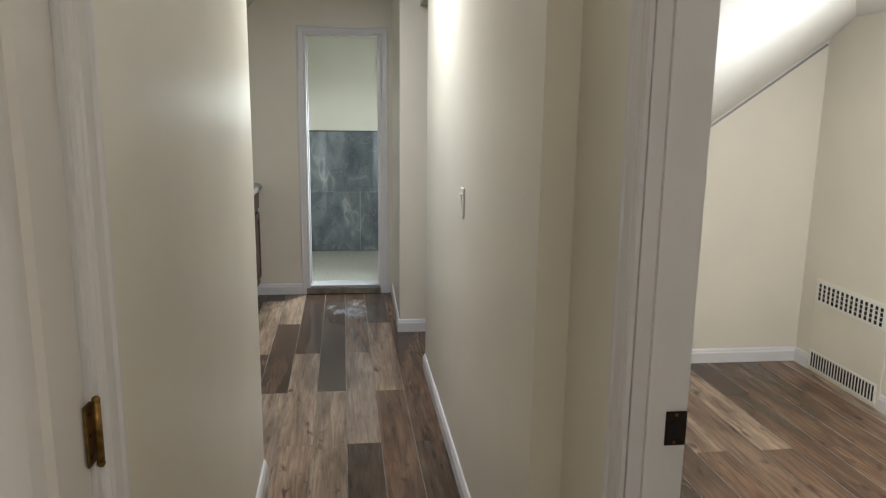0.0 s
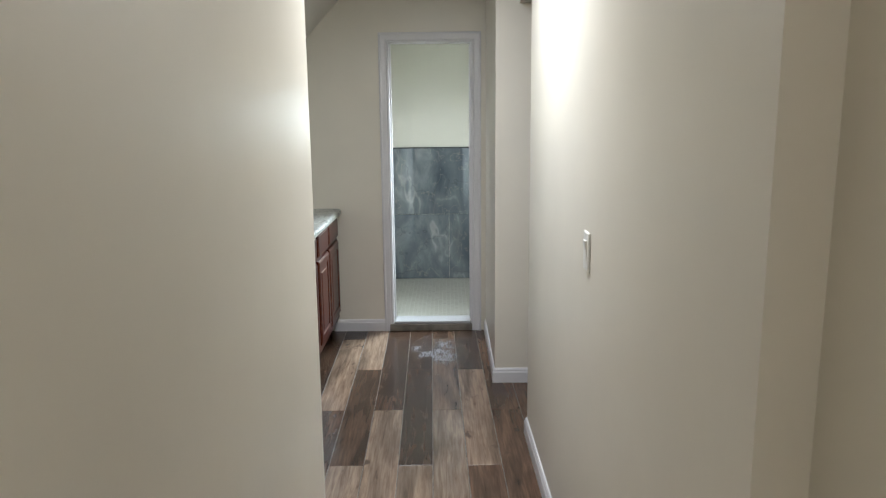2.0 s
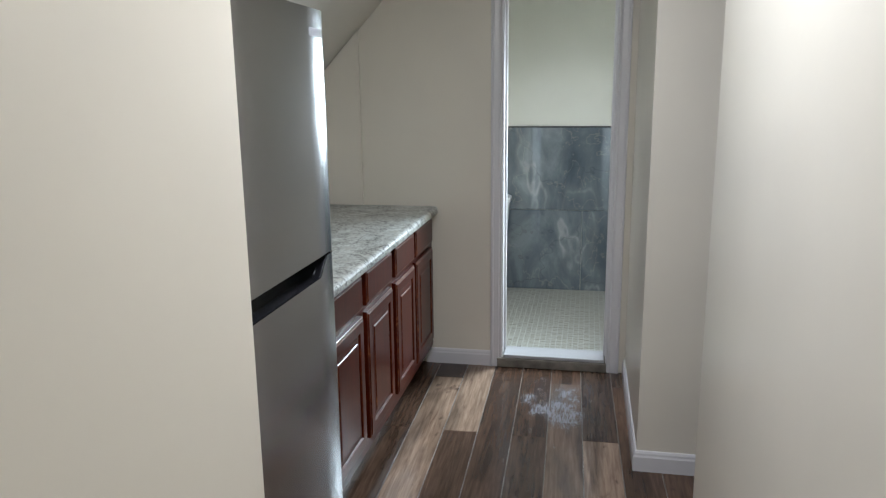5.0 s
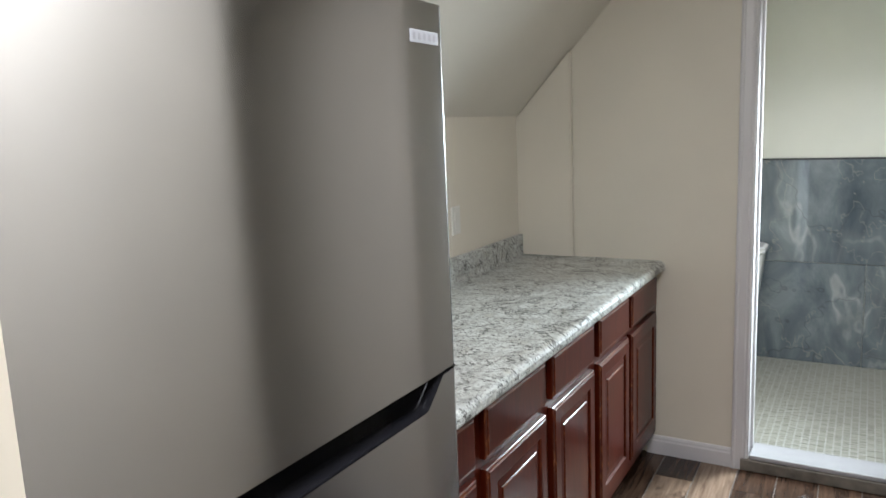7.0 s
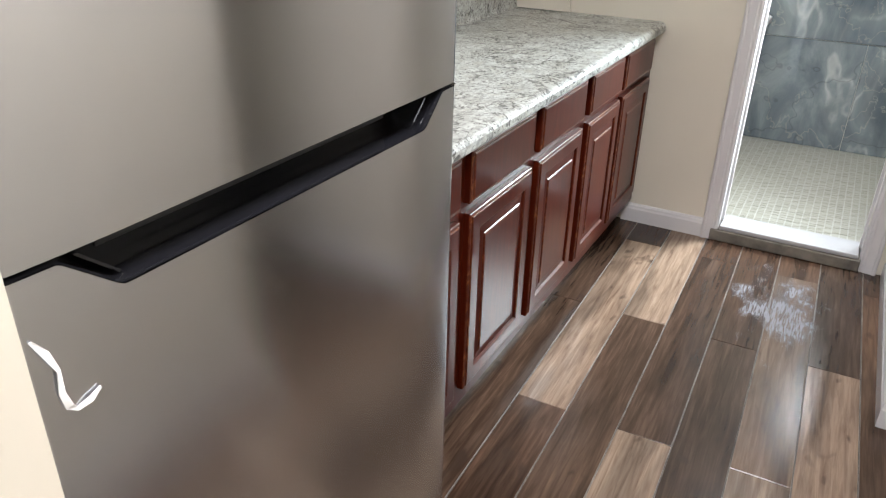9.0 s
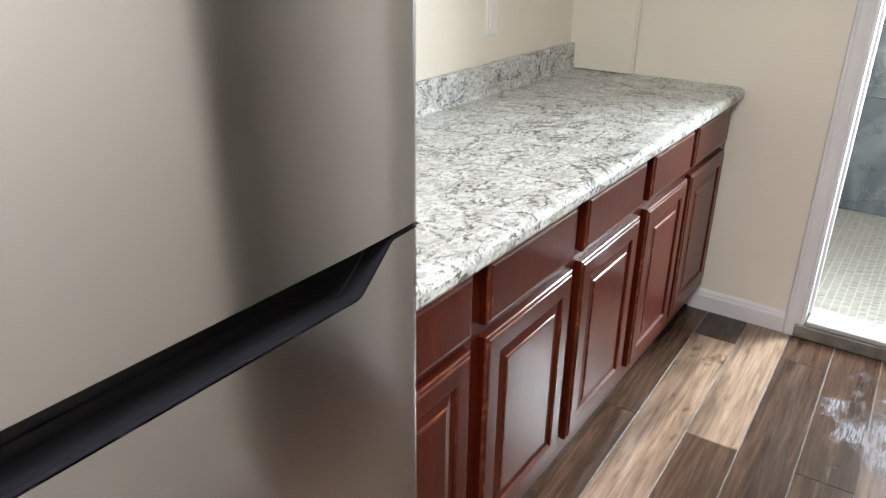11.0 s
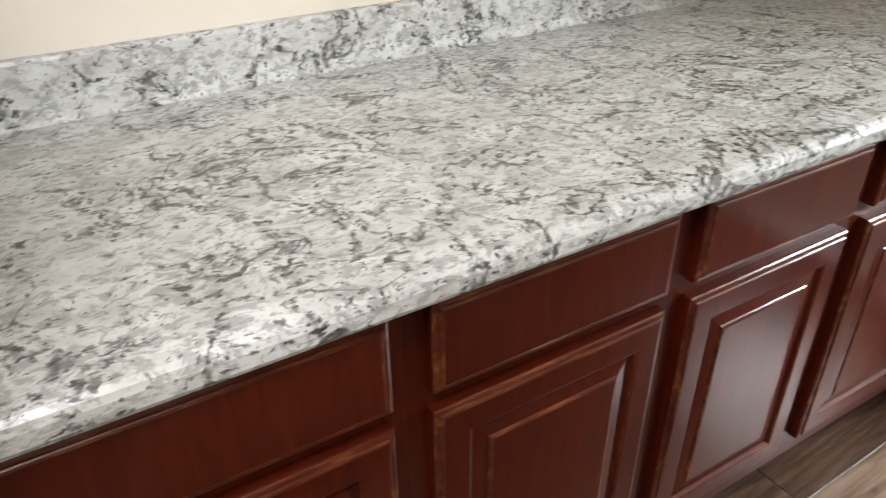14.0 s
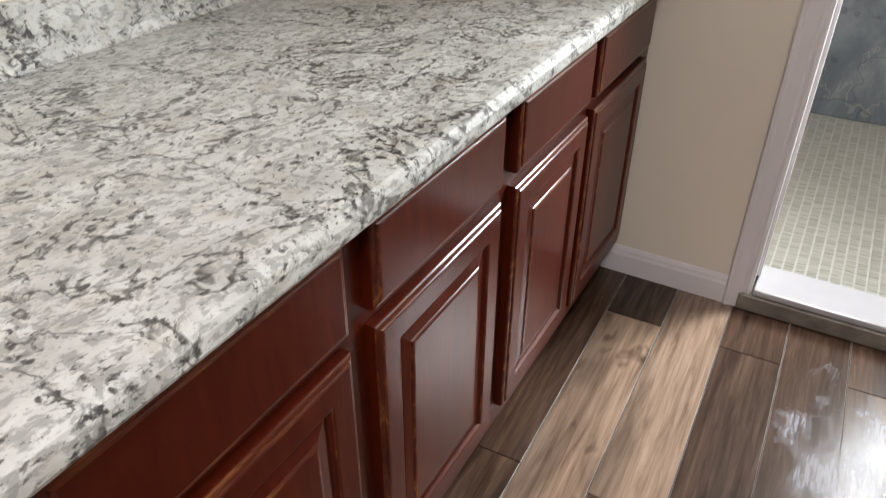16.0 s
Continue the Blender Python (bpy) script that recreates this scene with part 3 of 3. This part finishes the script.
for z in (0.25, 1.115, 1.80):
    hinge = part("hinge", box(0.434, 0.4375, 1.015, 1.052, z - 0.044, z + 0.044, 0.001, 1), BRASS, hd, "worn brass hinge with paint drips")
    bm = bmesh.new()
    bmesh.ops.create_cone(bm, cap_ends=True, segments=12, radius1=0.0055, radius2=0.0055, depth=0.088, matrix=pose(0.4445, 1.036, z))
    for s in (-1, 1):
        bmesh.ops.create_uvsphere(bm, u_segments=10, v_segments=6, radius=0.0060, matrix=pose(0.4445, 1.036, z + s * 0.046))
    part("knuckle", bm, BRASS, hinge, smooth=True)
    for dz in (-0.03, 0.0, 0.03):
        part("screw", box(0.4375, 0.4385, 1.021, 1.027, z + dz - 0.003, z + dz + 0.003, 0.0004, 1), BRONZE, hinge)


# ---- wall switch and outlet ----
def wall_plate(name, m, label, category, rocker):
    """A cover plate facing local +x."""
    ob = thing(name, (0, 0, 0), label, category)
    ob.matrix_world = m
    part("cover_plate", rings_plate(-0.035, 0.035, -0.0575, 0.0575, [(0, 0), (0, 0.003), (0.004, 0.006)]), PLASTIC, ob)
    if rocker:
        bm = bmesh.new()
        outline = [(-0.033, 0.006), (-0.033, 0.0075), (0.0, 0.0085), (0.033, 0.0125), (0.033, 0.006)]
        a = [bm.verts.new((x, -0.0165, z)) for z, x in outline]
        c = [bm.verts.new((x, 0.0165, z)) for z, x in outline]
        bm.faces.new(a), bm.faces.new(c[::-1])
        for i in range(5):
            bm.faces.new((a[i], c[i], c[(i + 1) % 5], a[(i + 1) % 5]))
        part("rocker", bm, PLASTIC, ob)
    else:
        part("insert", rings_plate(-0.0165, 0.0165, -0.033, 0.033, [(0, 0.005), (0, 0.0078), (0.0012, 0.0088)]), PLASTIC, ob)
    part("screw", box(0.0058, 0.0068, -0.002, 0.002, -0.050, -0.046), PLASTIC, ob)
    part("screw", box(0.0058, 0.0068, -0.002, 0.002, 0.046, 0.050), PLASTIC, ob)
    return ob


wall_plate("light_switch", pose(1.1996, 2.885, 1.176, 0, 0, 181.07), "white rocker light switch on the cream hallway wall", "light switch", True)
wall_plate("wall_outlet", pose(-0.667, 5.345, 1.158), "white wall plate with a flat insert above the granite backsplash", "wall outlet", False)


# ---- kitchen base cabinets ----
FACE = -0.014
DOOR_RINGS = [(0.0, FACE + 0.0005), (0.0, 0.0), (0.0008, 0.0022), (0.0026, 0.0040), (0.0052, 0.0050), (0.0085, 0.0054), (0.0092, 0.0070), (0.0105, 0.0084), (0.0130, 0.0092), (0.049, 0.0092), (0.0515, 0.0085), (0.0535, 0.0066), (0.0548, 0.0040), (0.057, 0.0018), (0.060, 0.0010)]
PANEL_RINGS = [(0.0, 0.0), (0.0, 0.0012), (0.004, 0.0012), (0.0075, 0.0022), (0.026, 0.0052), (0.0275, 0.0066), (0.030, 0.0080), (0.033, 0.0086)]
DRAWER_RINGS = [(0.0, FACE + 0.0005), (0.0, 0.0), (0.0008, 0.0022), (0.0026, 0.0040), (0.0052, 0.0050), (0.0090, 0.0054), (0.0098, 0.0070), (0.0112, 0.0084), (0.0140, 0.0092)]


def base_cabinet(y0, y1, fronts, label, filler=0.0):
    """A face-frame base unit; fronts are (y from, y to) of each drawer-over-door pair."""
    ob = thing("base_cabinet", (0, y0, 0), label, "cabinet", "base cabinets under the countertop")
    w = y1 - y0
    part("carcass", boxes((-0.64, FACE - 0.019, 0.0, w, 0.105, 0.868)), CHERRY, ob)
    part("toe_kick", box(-0.64, -0.075, 0.002, w - 0.002, 0.0, 0.1045), CHERRY, ob, "dark recessed toe kick")
    rows = [(FACE - 0.0185, FACE, 0.0, 0.03, 0.105, 0.868), (FACE - 0.0185, FACE, w - 0.03 - filler, w, 0.105, 0.868)]
    stiles = [(0.03, w - 0.03 - filler)]
    if len(fronts) == 2:
        mid = (fronts[0][1] + fronts[1][0]) / 2 - y0
        rows.append((FACE - 0.0185, FACE, mid - 0.035, mid + 0.035, 0.105, 0.868))
        stiles = [(0.03, mid - 0.035), (mid + 0.035, w - 0.03 - filler)]
    for a, c in stiles:
        rows += [(FACE - 0.0185, FACE, a, c, 0.105, 0.165), (FACE - 0.0185, FACE, a, c, 0.675, 0.73), (FACE - 0.0185, FACE, a, c, 0.838, 0.868)]
    part("face_frame", boxes(*rows), CHERRY, ob)
    for a, c in fronts:
        a, c = a - y0, c - y0
        f = part("drawer_front", rings_plate(a, c, 0.722, 0.860, DRAWER_RINGS, worn=(2, 3, 4, 5, 6, 7)), CHERRY, ob)
        d = part("cabinet_door", rings_plate(a, c, 0.165, 0.695, DOOR_RINGS, worn=(2, 3, 4, 5, 6, 7, 10)), CHERRY, ob)
        p = part("raised_panel", rings_plate(a + 0.056, c - 0.056, 0.221, 0.639, PANEL_RINGS, worn=(4, 5, 6)), CHERRY, d)
        for o in (f, d, p):
            o.data.materials.append(RUBBED)
    return ob


base_cabinet(3.702, 4.228, [(3.752, 4.203)], "glossy cherry-stained base cabinet with one drawer beside the refrigerator")
base_cabinet(4.2285, 5.107, [(4.255, 4.645), (4.698, 5.078)], "glossy cherry-stained base cabinet with two drawers and panelled doors")
base_cabinet(5.1075, 5.998, [(5.137, 5.498), (5.535, 5.925)], "glossy cherry-stained base cabinet against the end wall", 0.03)

# ---- countertop ----
top = thing("countertop", (0, 3.699, 0), "speckled grey and white granite-look countertop with backsplash", "countertop")
bm = bmesh.new()
outline = [(-0.662, 0.870), (0.018, 0.870), (0.024, 0.873), (0.027, 0.879), (0.027, 0.896), (0.024, 0.904), (0.018, 0.909), (0.010, 0.911), (-0.655, 0.910), (-0.662, 0.910)]
y_end = 6.0 - 3.699
for y in (0.0, y_end - 0.02, y_end - 0.001):
    for x, z in outline:
        bm.verts.new((x - (0.014 if y > y_end - 0.01 and x > 0 else 0.0), y, z))
bm.verts.ensure_lookup_table()
n = len(outline)
for s in range(2):
    for i in range(n):
        bm.faces.new((bm.verts[s * n + i], bm.verts[s * n + (i + 1) % n], bm.verts[(s + 1) * n + (i + 1) % n], bm.verts[(s + 1) * n + i]))
bm.faces.new([bm.verts[i] for i in range(n)])
bm.faces.new([bm.verts[2 * n + i] for i in range(n)][::-1])
part("worktop", bm, GRANITE, top)
bm = slab_along_y([(-0.666, 0.9105), (-0.640, 0.9105), (-0.644, 0.918), (-0.646, 0.93), (-0.646, 1.006), (-0.649, 1.011), (-0.666, 1.011)], 0.0, 5.967 - 3.699)
part("backsplash", bm, GRANITE, top)

# paper barcode label left on the counter
lab = thing("barcode_sticker", (-0.517, 3.747, 0.9115), "white paper barcode sticker on the countertop by the refrigerator", "sticker")
lab.rotation_euler = (0, 0, radians(16))
part("paper", box(-0.105, 0.105, -0.011, 0.011, 0, 0.0006), PAPER, lab)
xb = 0.02
rng = random.Random(9)
while xb < 0.09:
    wdt = rng.choice((0.0012, 0.002, 0.0032))
    part("bar", box(xb, xb + wdt, -0.006, 0.007, 0.0006, 0.0009), INK, lab)
    xb += wdt + rng.choice((0.0014, 0.0024))
for k in range(3):
    part("print_line", box(-0.09, -0.01 - 0.01 * k, -0.0075 + 0.006 * k, -0.0058 + 0.006 * k, 0.0006, 0.0009), INK, lab)


# ---- refrigerator ----
FW = 0.704
BOW, BOW_SLOPE = 0.12, math.tan(radians(4.2))


def bow(y):
    """How far the door face falls back towards its two upright edges."""
    u = max(0.0, BOW - min(y, FW - y))
    return BOW_SLOPE * u * u / (2 * BOW)


def door_slab(z_profile_low, z_profile_high, y0, y1, xb, xf):
    """A fridge door, gently bowed, with rounded vertical edges; its lower and upper edges follow z(y)."""
    bm = bmesh.new()
    r = 0.012
    plan = [(y0, xb)]
    for k in range(6):
        a = radians(180 - 18 * k)
        plan.append((y0 + r + r * math.cos(a), xf - bow(r) - r + r * math.sin(a)))
    steps = [r + (BOW - r) * k / 16 for k in range(1, 17)]
    ys = sorted({y for y, _ in z_profile_low + z_profile_high if y0 + r < y < y1 - r} | set(steps) | {FW - y for y in steps})
    plan += [(y, xf - bow(y)) for y in ys]
    for k in range(6):
        a = radians(90 - 18 * k)
        plan.append((y1 - r + r * math.cos(a), xf - bow(r) - r + r * math.sin(a)))
    plan.append((y1, xb))

    def z_at(profile, y):
        return float(np.interp(y, [p[0] for p in profile], [p[1] for p in profile]))
    lo = [bm.verts.new((x, y, z_at(z_profile_low, y))) for y, x in plan]
    hi = [bm.verts.new((x, y, z_at(z_profile_high, y))) for y, x in plan]
    lb = [bm.verts.new((xb, y, z_at(z_profile_low, y))) for y, x in plan[1:-1]]
    hb = [bm.verts.new((xb, y, z_at(z_profile_high, y))) for y, x in plan[1:-1]]
    n = len(plan)
    for i in range(n - 1):
        bm.faces.new((lo[i], lo[i + 1], hi[i + 1], hi[i]))
    lbf, hbf = [lo[0], *lb, lo[-1]], [hi[0], *hb, hi[-1]]
    for i in range(n - 1):
        for near, far in ((lo, lbf), (hi, hbf)):
            quad = []
            for v in (near[i], near[i + 1], far[i + 1], far[i]):
                if v not in quad:
                    quad.append(v)
            if len(quad) > 2:
                bm.faces.new(quad)
        bm.faces.new((lbf[i], hbf[i], hbf[i + 1], lbf[i + 1]))
    return bm


fridge = thing("refrigerator", (0.0, 3.034, 0.0), "tall brushed stainless steel two-door refrigerator with a black grip recess", "refrigerator")
part("cabinet_body", box(-0.45, 0.155, 0.004, FW - 0.041, 0.03, 1.712, 0.004, 1), CHARCOAL, fridge, "charcoal sheet-metal cabinet sides")
flat_low, flat_top = [(0, 0.045), (FW, 0.045)], [(0, 1.715), (FW, 1.715)]
half_notch = [(0.0, 1.155), (0.046, 1.155), (0.051, 1.1525), (0.094, 1.117), (0.100, 1.1135), (0.106, 1.1128)]
notch = half_notch + [(FW - y, z) for y, z in reversed(half_notch)]
part("freezer_door", door_slab([(0, 1.1615), (FW, 1.1615)], flat_top, 0.0, FW, 0.163, 0.230), STEEL, fridge)
part("fridge_door", door_slab(flat_low, notch, 0.0, FW, 0.163, 0.230), STEEL, fridge)
part("grip_recess", box(0.150, 0.176, 0.006, FW - 0.006, 1.05, 1.20), BLACK, fridge, "glossy black grip recess")
rim = bmesh.new()
prev = None
for (ya, za) in notch:
    row = [rim.verts.new((x - (bow(ya) if x > 0.2 else 0.0), ya, za + dz)) for x, dz in ((0.178, 0.0004), (0.226, 0.0004), (0.2292, 0.0014), (0.226, 0.0026), (0.178, 0.0022))]
    if prev:
        for i in range(5):
            rim.faces.new((prev[i], row[i], row[(i + 1) % 5], prev[(i + 1) % 5]))
    else:
        rim.faces.new(row)
    prev = row
rim.faces.new(prev[::-1])
part("grip_lip", rim, LIP, fridge, "polished dark lip along the lower door")
# added grey strip stands in for a reflection in the black recess
part("grip_reflection", box(0.1762, 0.1782, 0.115, FW - 0.125, 1.128, 1.1615, 0.0008, 1), GRIPGREY, fridge, "dark grey strip painted as a reflection inside the grip")
for side in (-1, 1):
    bm = bmesh.new()
    ya, yb = (0.108, 0.070) if side < 0 else (FW - 0.108, FW - 0.070)
    for y, z in ((ya, 1.1165), (ya - side * 0.004, 1.1165), (yb - side * 0.004, 1.150), (yb, 1.150)):
        for x in (0.1765, 0.214):
            bm.verts.new((x, y, z))
    bm.verts.ensure_lookup_table()
    for f in ((0, 1, 3, 2), (2, 3, 5, 4), (4, 5, 7, 6), (6, 7, 1, 0), (0, 2, 4, 6), (1, 7, 5, 3)):
        bm.faces.new([bm.verts[k] for k in f])
    part("grip_end", bm, LIP, fridge)
part("door_gasket", box(0.156, 0.163, 0.012, FW - 0.012, 0.06, 1.70), BLACK, fridge)
for y in (0.06, FW - 0.06):
    part("foot", box(0.08, 0.13, y - 0.02, y + 0.02, 0.0, 0.03), BLACK, fridge)


def bowed(bm):
    """Lays a thin piece on the bowed door face."""
    for v in bm.verts:
        v.co.x -= bow(v.co.y)
    return bm


badge = part("badge", bowed(box(0.2297, 0.2310, 0.602, 0.684, 1.656, 1.674, 0.0003, 1)), BADGE, fridge, "small silver badge")
for k in range(5):
    part("badge_mark", bowed(box(0.2310, 0.2313, 0.609 + 0.0145 * k, 0.616 + 0.0145 * k, 1.660, 1.670)), STEELROD, badge)

# torn strip of white packing film on the door edge
bm = bmesh.new()
path = [(0.006, 1.104), (0.014, 1.089), (0.021, 1.069), (0.019, 1.048), (0.022, 1.033), (0.029, 1.026), (0.040, 1.029), (0.052, 1.034)]
row = None
for i, (y, z) in enumerate(path):
    wdt = (0.0027 + 0.0008 * math.sin(i * 2.1)) * (0.55 if i in (0, 7) else 1.0)
    t = Vector((0, path[min(i + 1, 7)][0] - path[max(i - 1, 0)][0], path[min(i + 1, 7)][1] - path[max(i - 1, 0)][1])).normalized()
    side = Vector((0.35 * math.cos(i * 1.7), -t.z, t.y)).normalized() * wdt
    c = Vector((0.2310 - bow(y + 0.006) + 0.002 * math.sin(i * 1.3) ** 2, y + 3.040, z))
    q = [bm.verts.new(c + side), bm.verts.new(c - side), bm.verts.new(c - side + Vector((0.0012, 0, 0))), bm.verts.new(c + side + Vector((0.0012, 0, 0)))]
    if row:
        for j in range(4):
            bm.faces.new((row[j], q[j], q[(j + 1) % 4], row[(j + 1) % 4]))
    else:
        bm.faces.new(q)
    row = q
bm.faces.new(row[::-1])
tagged(mesh_object("film_strip", bm, FILM), "torn strip of white packing film hanging on the refrigerator", "plastic strip")

# ---- bedroom convector and ceiling trim ----
conv = thing("convector", (3.5, 3.40, 0), "cream built-in convector cover with slotted grilles in the bedroom wall", "radiator")
part("cover_panel", box(-0.012, -0.001, 0.0, 0.62, 0.0, 0.56, 0.002, 1), CREAM, conv)
for name, z0, z1, count, wd in (("grille", 0.425, 0.556, 14, 0.020), ("floor_grille", 0.020, 0.130, 22, 0.013)):
    g = part(name, box(-0.0165, -0.0125, 0.0 if name == "grille" else 0.02, 0.61, z0, z1, 0.001, 1), PLASTIC, conv, "white slotted metal grille")
    # uncut grille: dark blocks on its face paint the shade of the openings
    for k in range(count):
        y = 0.03 + (0.56 / count) * (k + 0.5)
        if name == "grille":
            for j in range(4):
                za = z0 + 0.016 + j * 0.026
                part("slot_shade", box(-0.0175, -0.0166, y - wd / 2, y + wd / 2, za, za + 0.021), HOLE_SHADE, g)
        else:
            part("slot_shade", box(-0.0175, -0.0166, y - wd / 2, y + wd / 2, z0 + 0.012, z1 - 0.012), HOLE_SHADE, g)
rod = moulding((2.0, 4.168, 0.862), (3.488, 4.168, 1.913), (-0.6, 0, 0.8), (0, -1, 0), [(-0.006, 0), (-0.006, 0.008), (0.006, 0.008), (0.006, 0)])
structure("trim_bedroom", rod, STEELROD, "thin grey trim line where the bedroom slope meets the wall", "trim")

# ---- half-dried cleaning water on the planks ----
def puddle(name, cx, cy, rx, ry, seed, label):
    """A ragged film of water with thin streaks at its edge."""
    bm = bmesh.new()
    n = 90
    edge = []
    for i in range(n):
        a = 2 * math.pi * i / n
        k = 1.0 + 0.18 * noise.noise((math.cos(a) * 1.6 + seed, math.sin(a) * 1.6, seed)) + 0.05 * noise.noise((math.cos(a) * 7, math.sin(a) * 7 + seed, 3.1))
        edge.append((cx + rx * k * math.cos(a), cy + ry * k * math.sin(a)))
    mid = bm.verts.new((cx, cy, 0.0012))
    up = [bm.verts.new((cx + (x - cx) * 0.97, cy + (y - cy) * 0.97, 0.0012)) for x, y in edge]
    lo = [bm.verts.new((x, y, 0.0004)) for x, y in edge]
    for i in range(n):
        j = (i + 1) % n
        bm.faces.new((up[i], up[j], mid))
        bm.faces.new((lo[i], lo[j], up[j], up[i]))
    ob = mesh_object(name, bm, WATER)
    return tagged(ob, label, "water stain", kind="stuff")


puddle("water_smear", 0.71, 5.50, 0.20, 0.42, 2.0, "dull whitish smear of half-dried water on the planks, its glare painted in")

# ---- vinyl planks ----
PW, PL, LEAN = 0.158, 1.2665, 0.022
TONES = {  # column: (tone, warmth) from the far end towards the entry
    -1: [(0.05, 0.5), (0.1, 0.6), (0.1, 0.4)],
    0: [(0.0, 0.2), (0.85, 0.5), (0.12, 0.9), (0.5, 0.5)],
    1: [(0.9, 0.4), (0.12, 0.6), (0.75, 0.2), (0.3, 0.6)],
    2: [(0.05, 0.6), (0.06, 0.5), (0.85, 0.3), (0.75, 0.4)],
    3: [(0.06, 0.6), (0.04, 0.45), (0.8, 0.3), (0.3, 0.3)],
    4: [(0.15, 0.8), (0.4, 0.5), (0.75, 0.2), (0.08, 0.1), (0.7, 0.3)],
    5: [(0.10, 0.2), (0.75, 0.4), (0.25, 0.9), (0.6, 0.4)],
    6: [(0.12, 0.6), (0.25, 0.9), (0.2, 0.9), (0.1, 0.3)],
    7: [(0.15, 0.7), (0.2, 0.8), (0.25, 0.8)],
    13: [(0.3, 0.6), (0.3, 0.7), (0.15, 0.6)],
    14: [(0.3, 0.8), (0.3, 0.7), (0.85, 0.5), (0.3, 0.9)],
    15: [(0.25, 0.7), (0.9, 0.5), (0.5, 0.7), (0.25, 0.8)],
    16: [(0.2, 0.8), (0.3, 0.6), (1.0, 0.4), (0.35, 0.8)],
    17: [(0.2, 0.6), (0.12, 0.6), (0.25, 0.8), (0.3, 0.8)],
    18: [(0.3, 0.9), (0.3, 0.9), (0.3, 0.8), (0.4, 0.9)],
    19: [(0.3, 0.7), (0.2, 0.8), (0.3, 0.9), (0.3, 0.9)],
    20: [(0.3, 0.7), (0.2, 0.8), (0.4, 0.8), (0.3, 0.9)],
}
plank_meshes = {}


def plank_mesh(length):
    key = round(length, 3)
    if key not in plank_meshes:
        bm = bmesh.new()
        g, c = 0.0006, 0.0016
        x0, x1, y0, y1 = g, PW - g, g, length - g
        low = [bm.verts.new((x, y, -0.0045)) for x, y in ((x0, y0), (x1, y0), (x1, y1), (x0, y1))]
        mid = [bm.verts.new((v.co.x, v.co.y, -c * 0.7)) for v in low]
        up = [bm.verts.new((x, y, 0.0)) for x, y in ((x0 + c, y0 + c), (x1 - c, y0 + c), (x1 - c, y1 - c), (x0 + c, y1 - c))]
        for a, b2 in ((low, mid), (mid, up)):
            for i in range(4):
                f = bm.faces.new((a[i], a[(i + 1) % 4], b2[(i + 1) % 4], b2[i]))
                # long edges carry the painted highlight
                if a is mid and i in (1, 3):
                    f.material_index = 1
        bm.faces.new(up)
        me = bpy.data.meshes.new("plank")
        bm.to_mesh(me)
        bm.free()
        me.materials.append(PLANK)
        me.materials.append(SEAM)
        plank_meshes[key] = me
    return plank_meshes[key]


rng = random.Random(21)
for k in range(-5, 23):
    joint = (5.783 if k % 2 == 0 else 5.150) if k < 12 else (5.553 if k % 2 == 0 else 4.920)
    cuts = [6.0, joint]
    while cuts[-1] - PL > -1.2:
        cuts.append(cuts[-1] - PL)
    cuts.append(-1.2)
    tones = TONES.get(k, [])
    for i, (hi_y, lo_y) in enumerate(zip(cuts, cuts[1:])):
        if k <= -2 and hi_y < 2.0:
            continue
        # no planks past the side walls
        x_mid = 0.035 + PW * (k + 0.5) + LEAN * (6.0 - (hi_y + lo_y) / 2)
        if x_mid > 3.52 or x_mid < -0.75:
            continue
        ob = new("plank", plank_mesh(hi_y - lo_y - 0.0))
        ob.parent = FLOOR
        ob.matrix_basis = Matrix.Translation((0.035 + PW * k + LEAN * (6.0 - lo_y), lo_y, 0)) @ pose(0, 0, 0, 0, 0, math.degrees(math.atan(LEAN)))
        tone, warmth = tones[i] if i < len(tones) else (rng.choice((0.05, 0.12, 0.25, 0.6, 0.85)), rng.uniform(0.1, 0.9))
        ob.color = (tone, warmth, 0.5, 1)
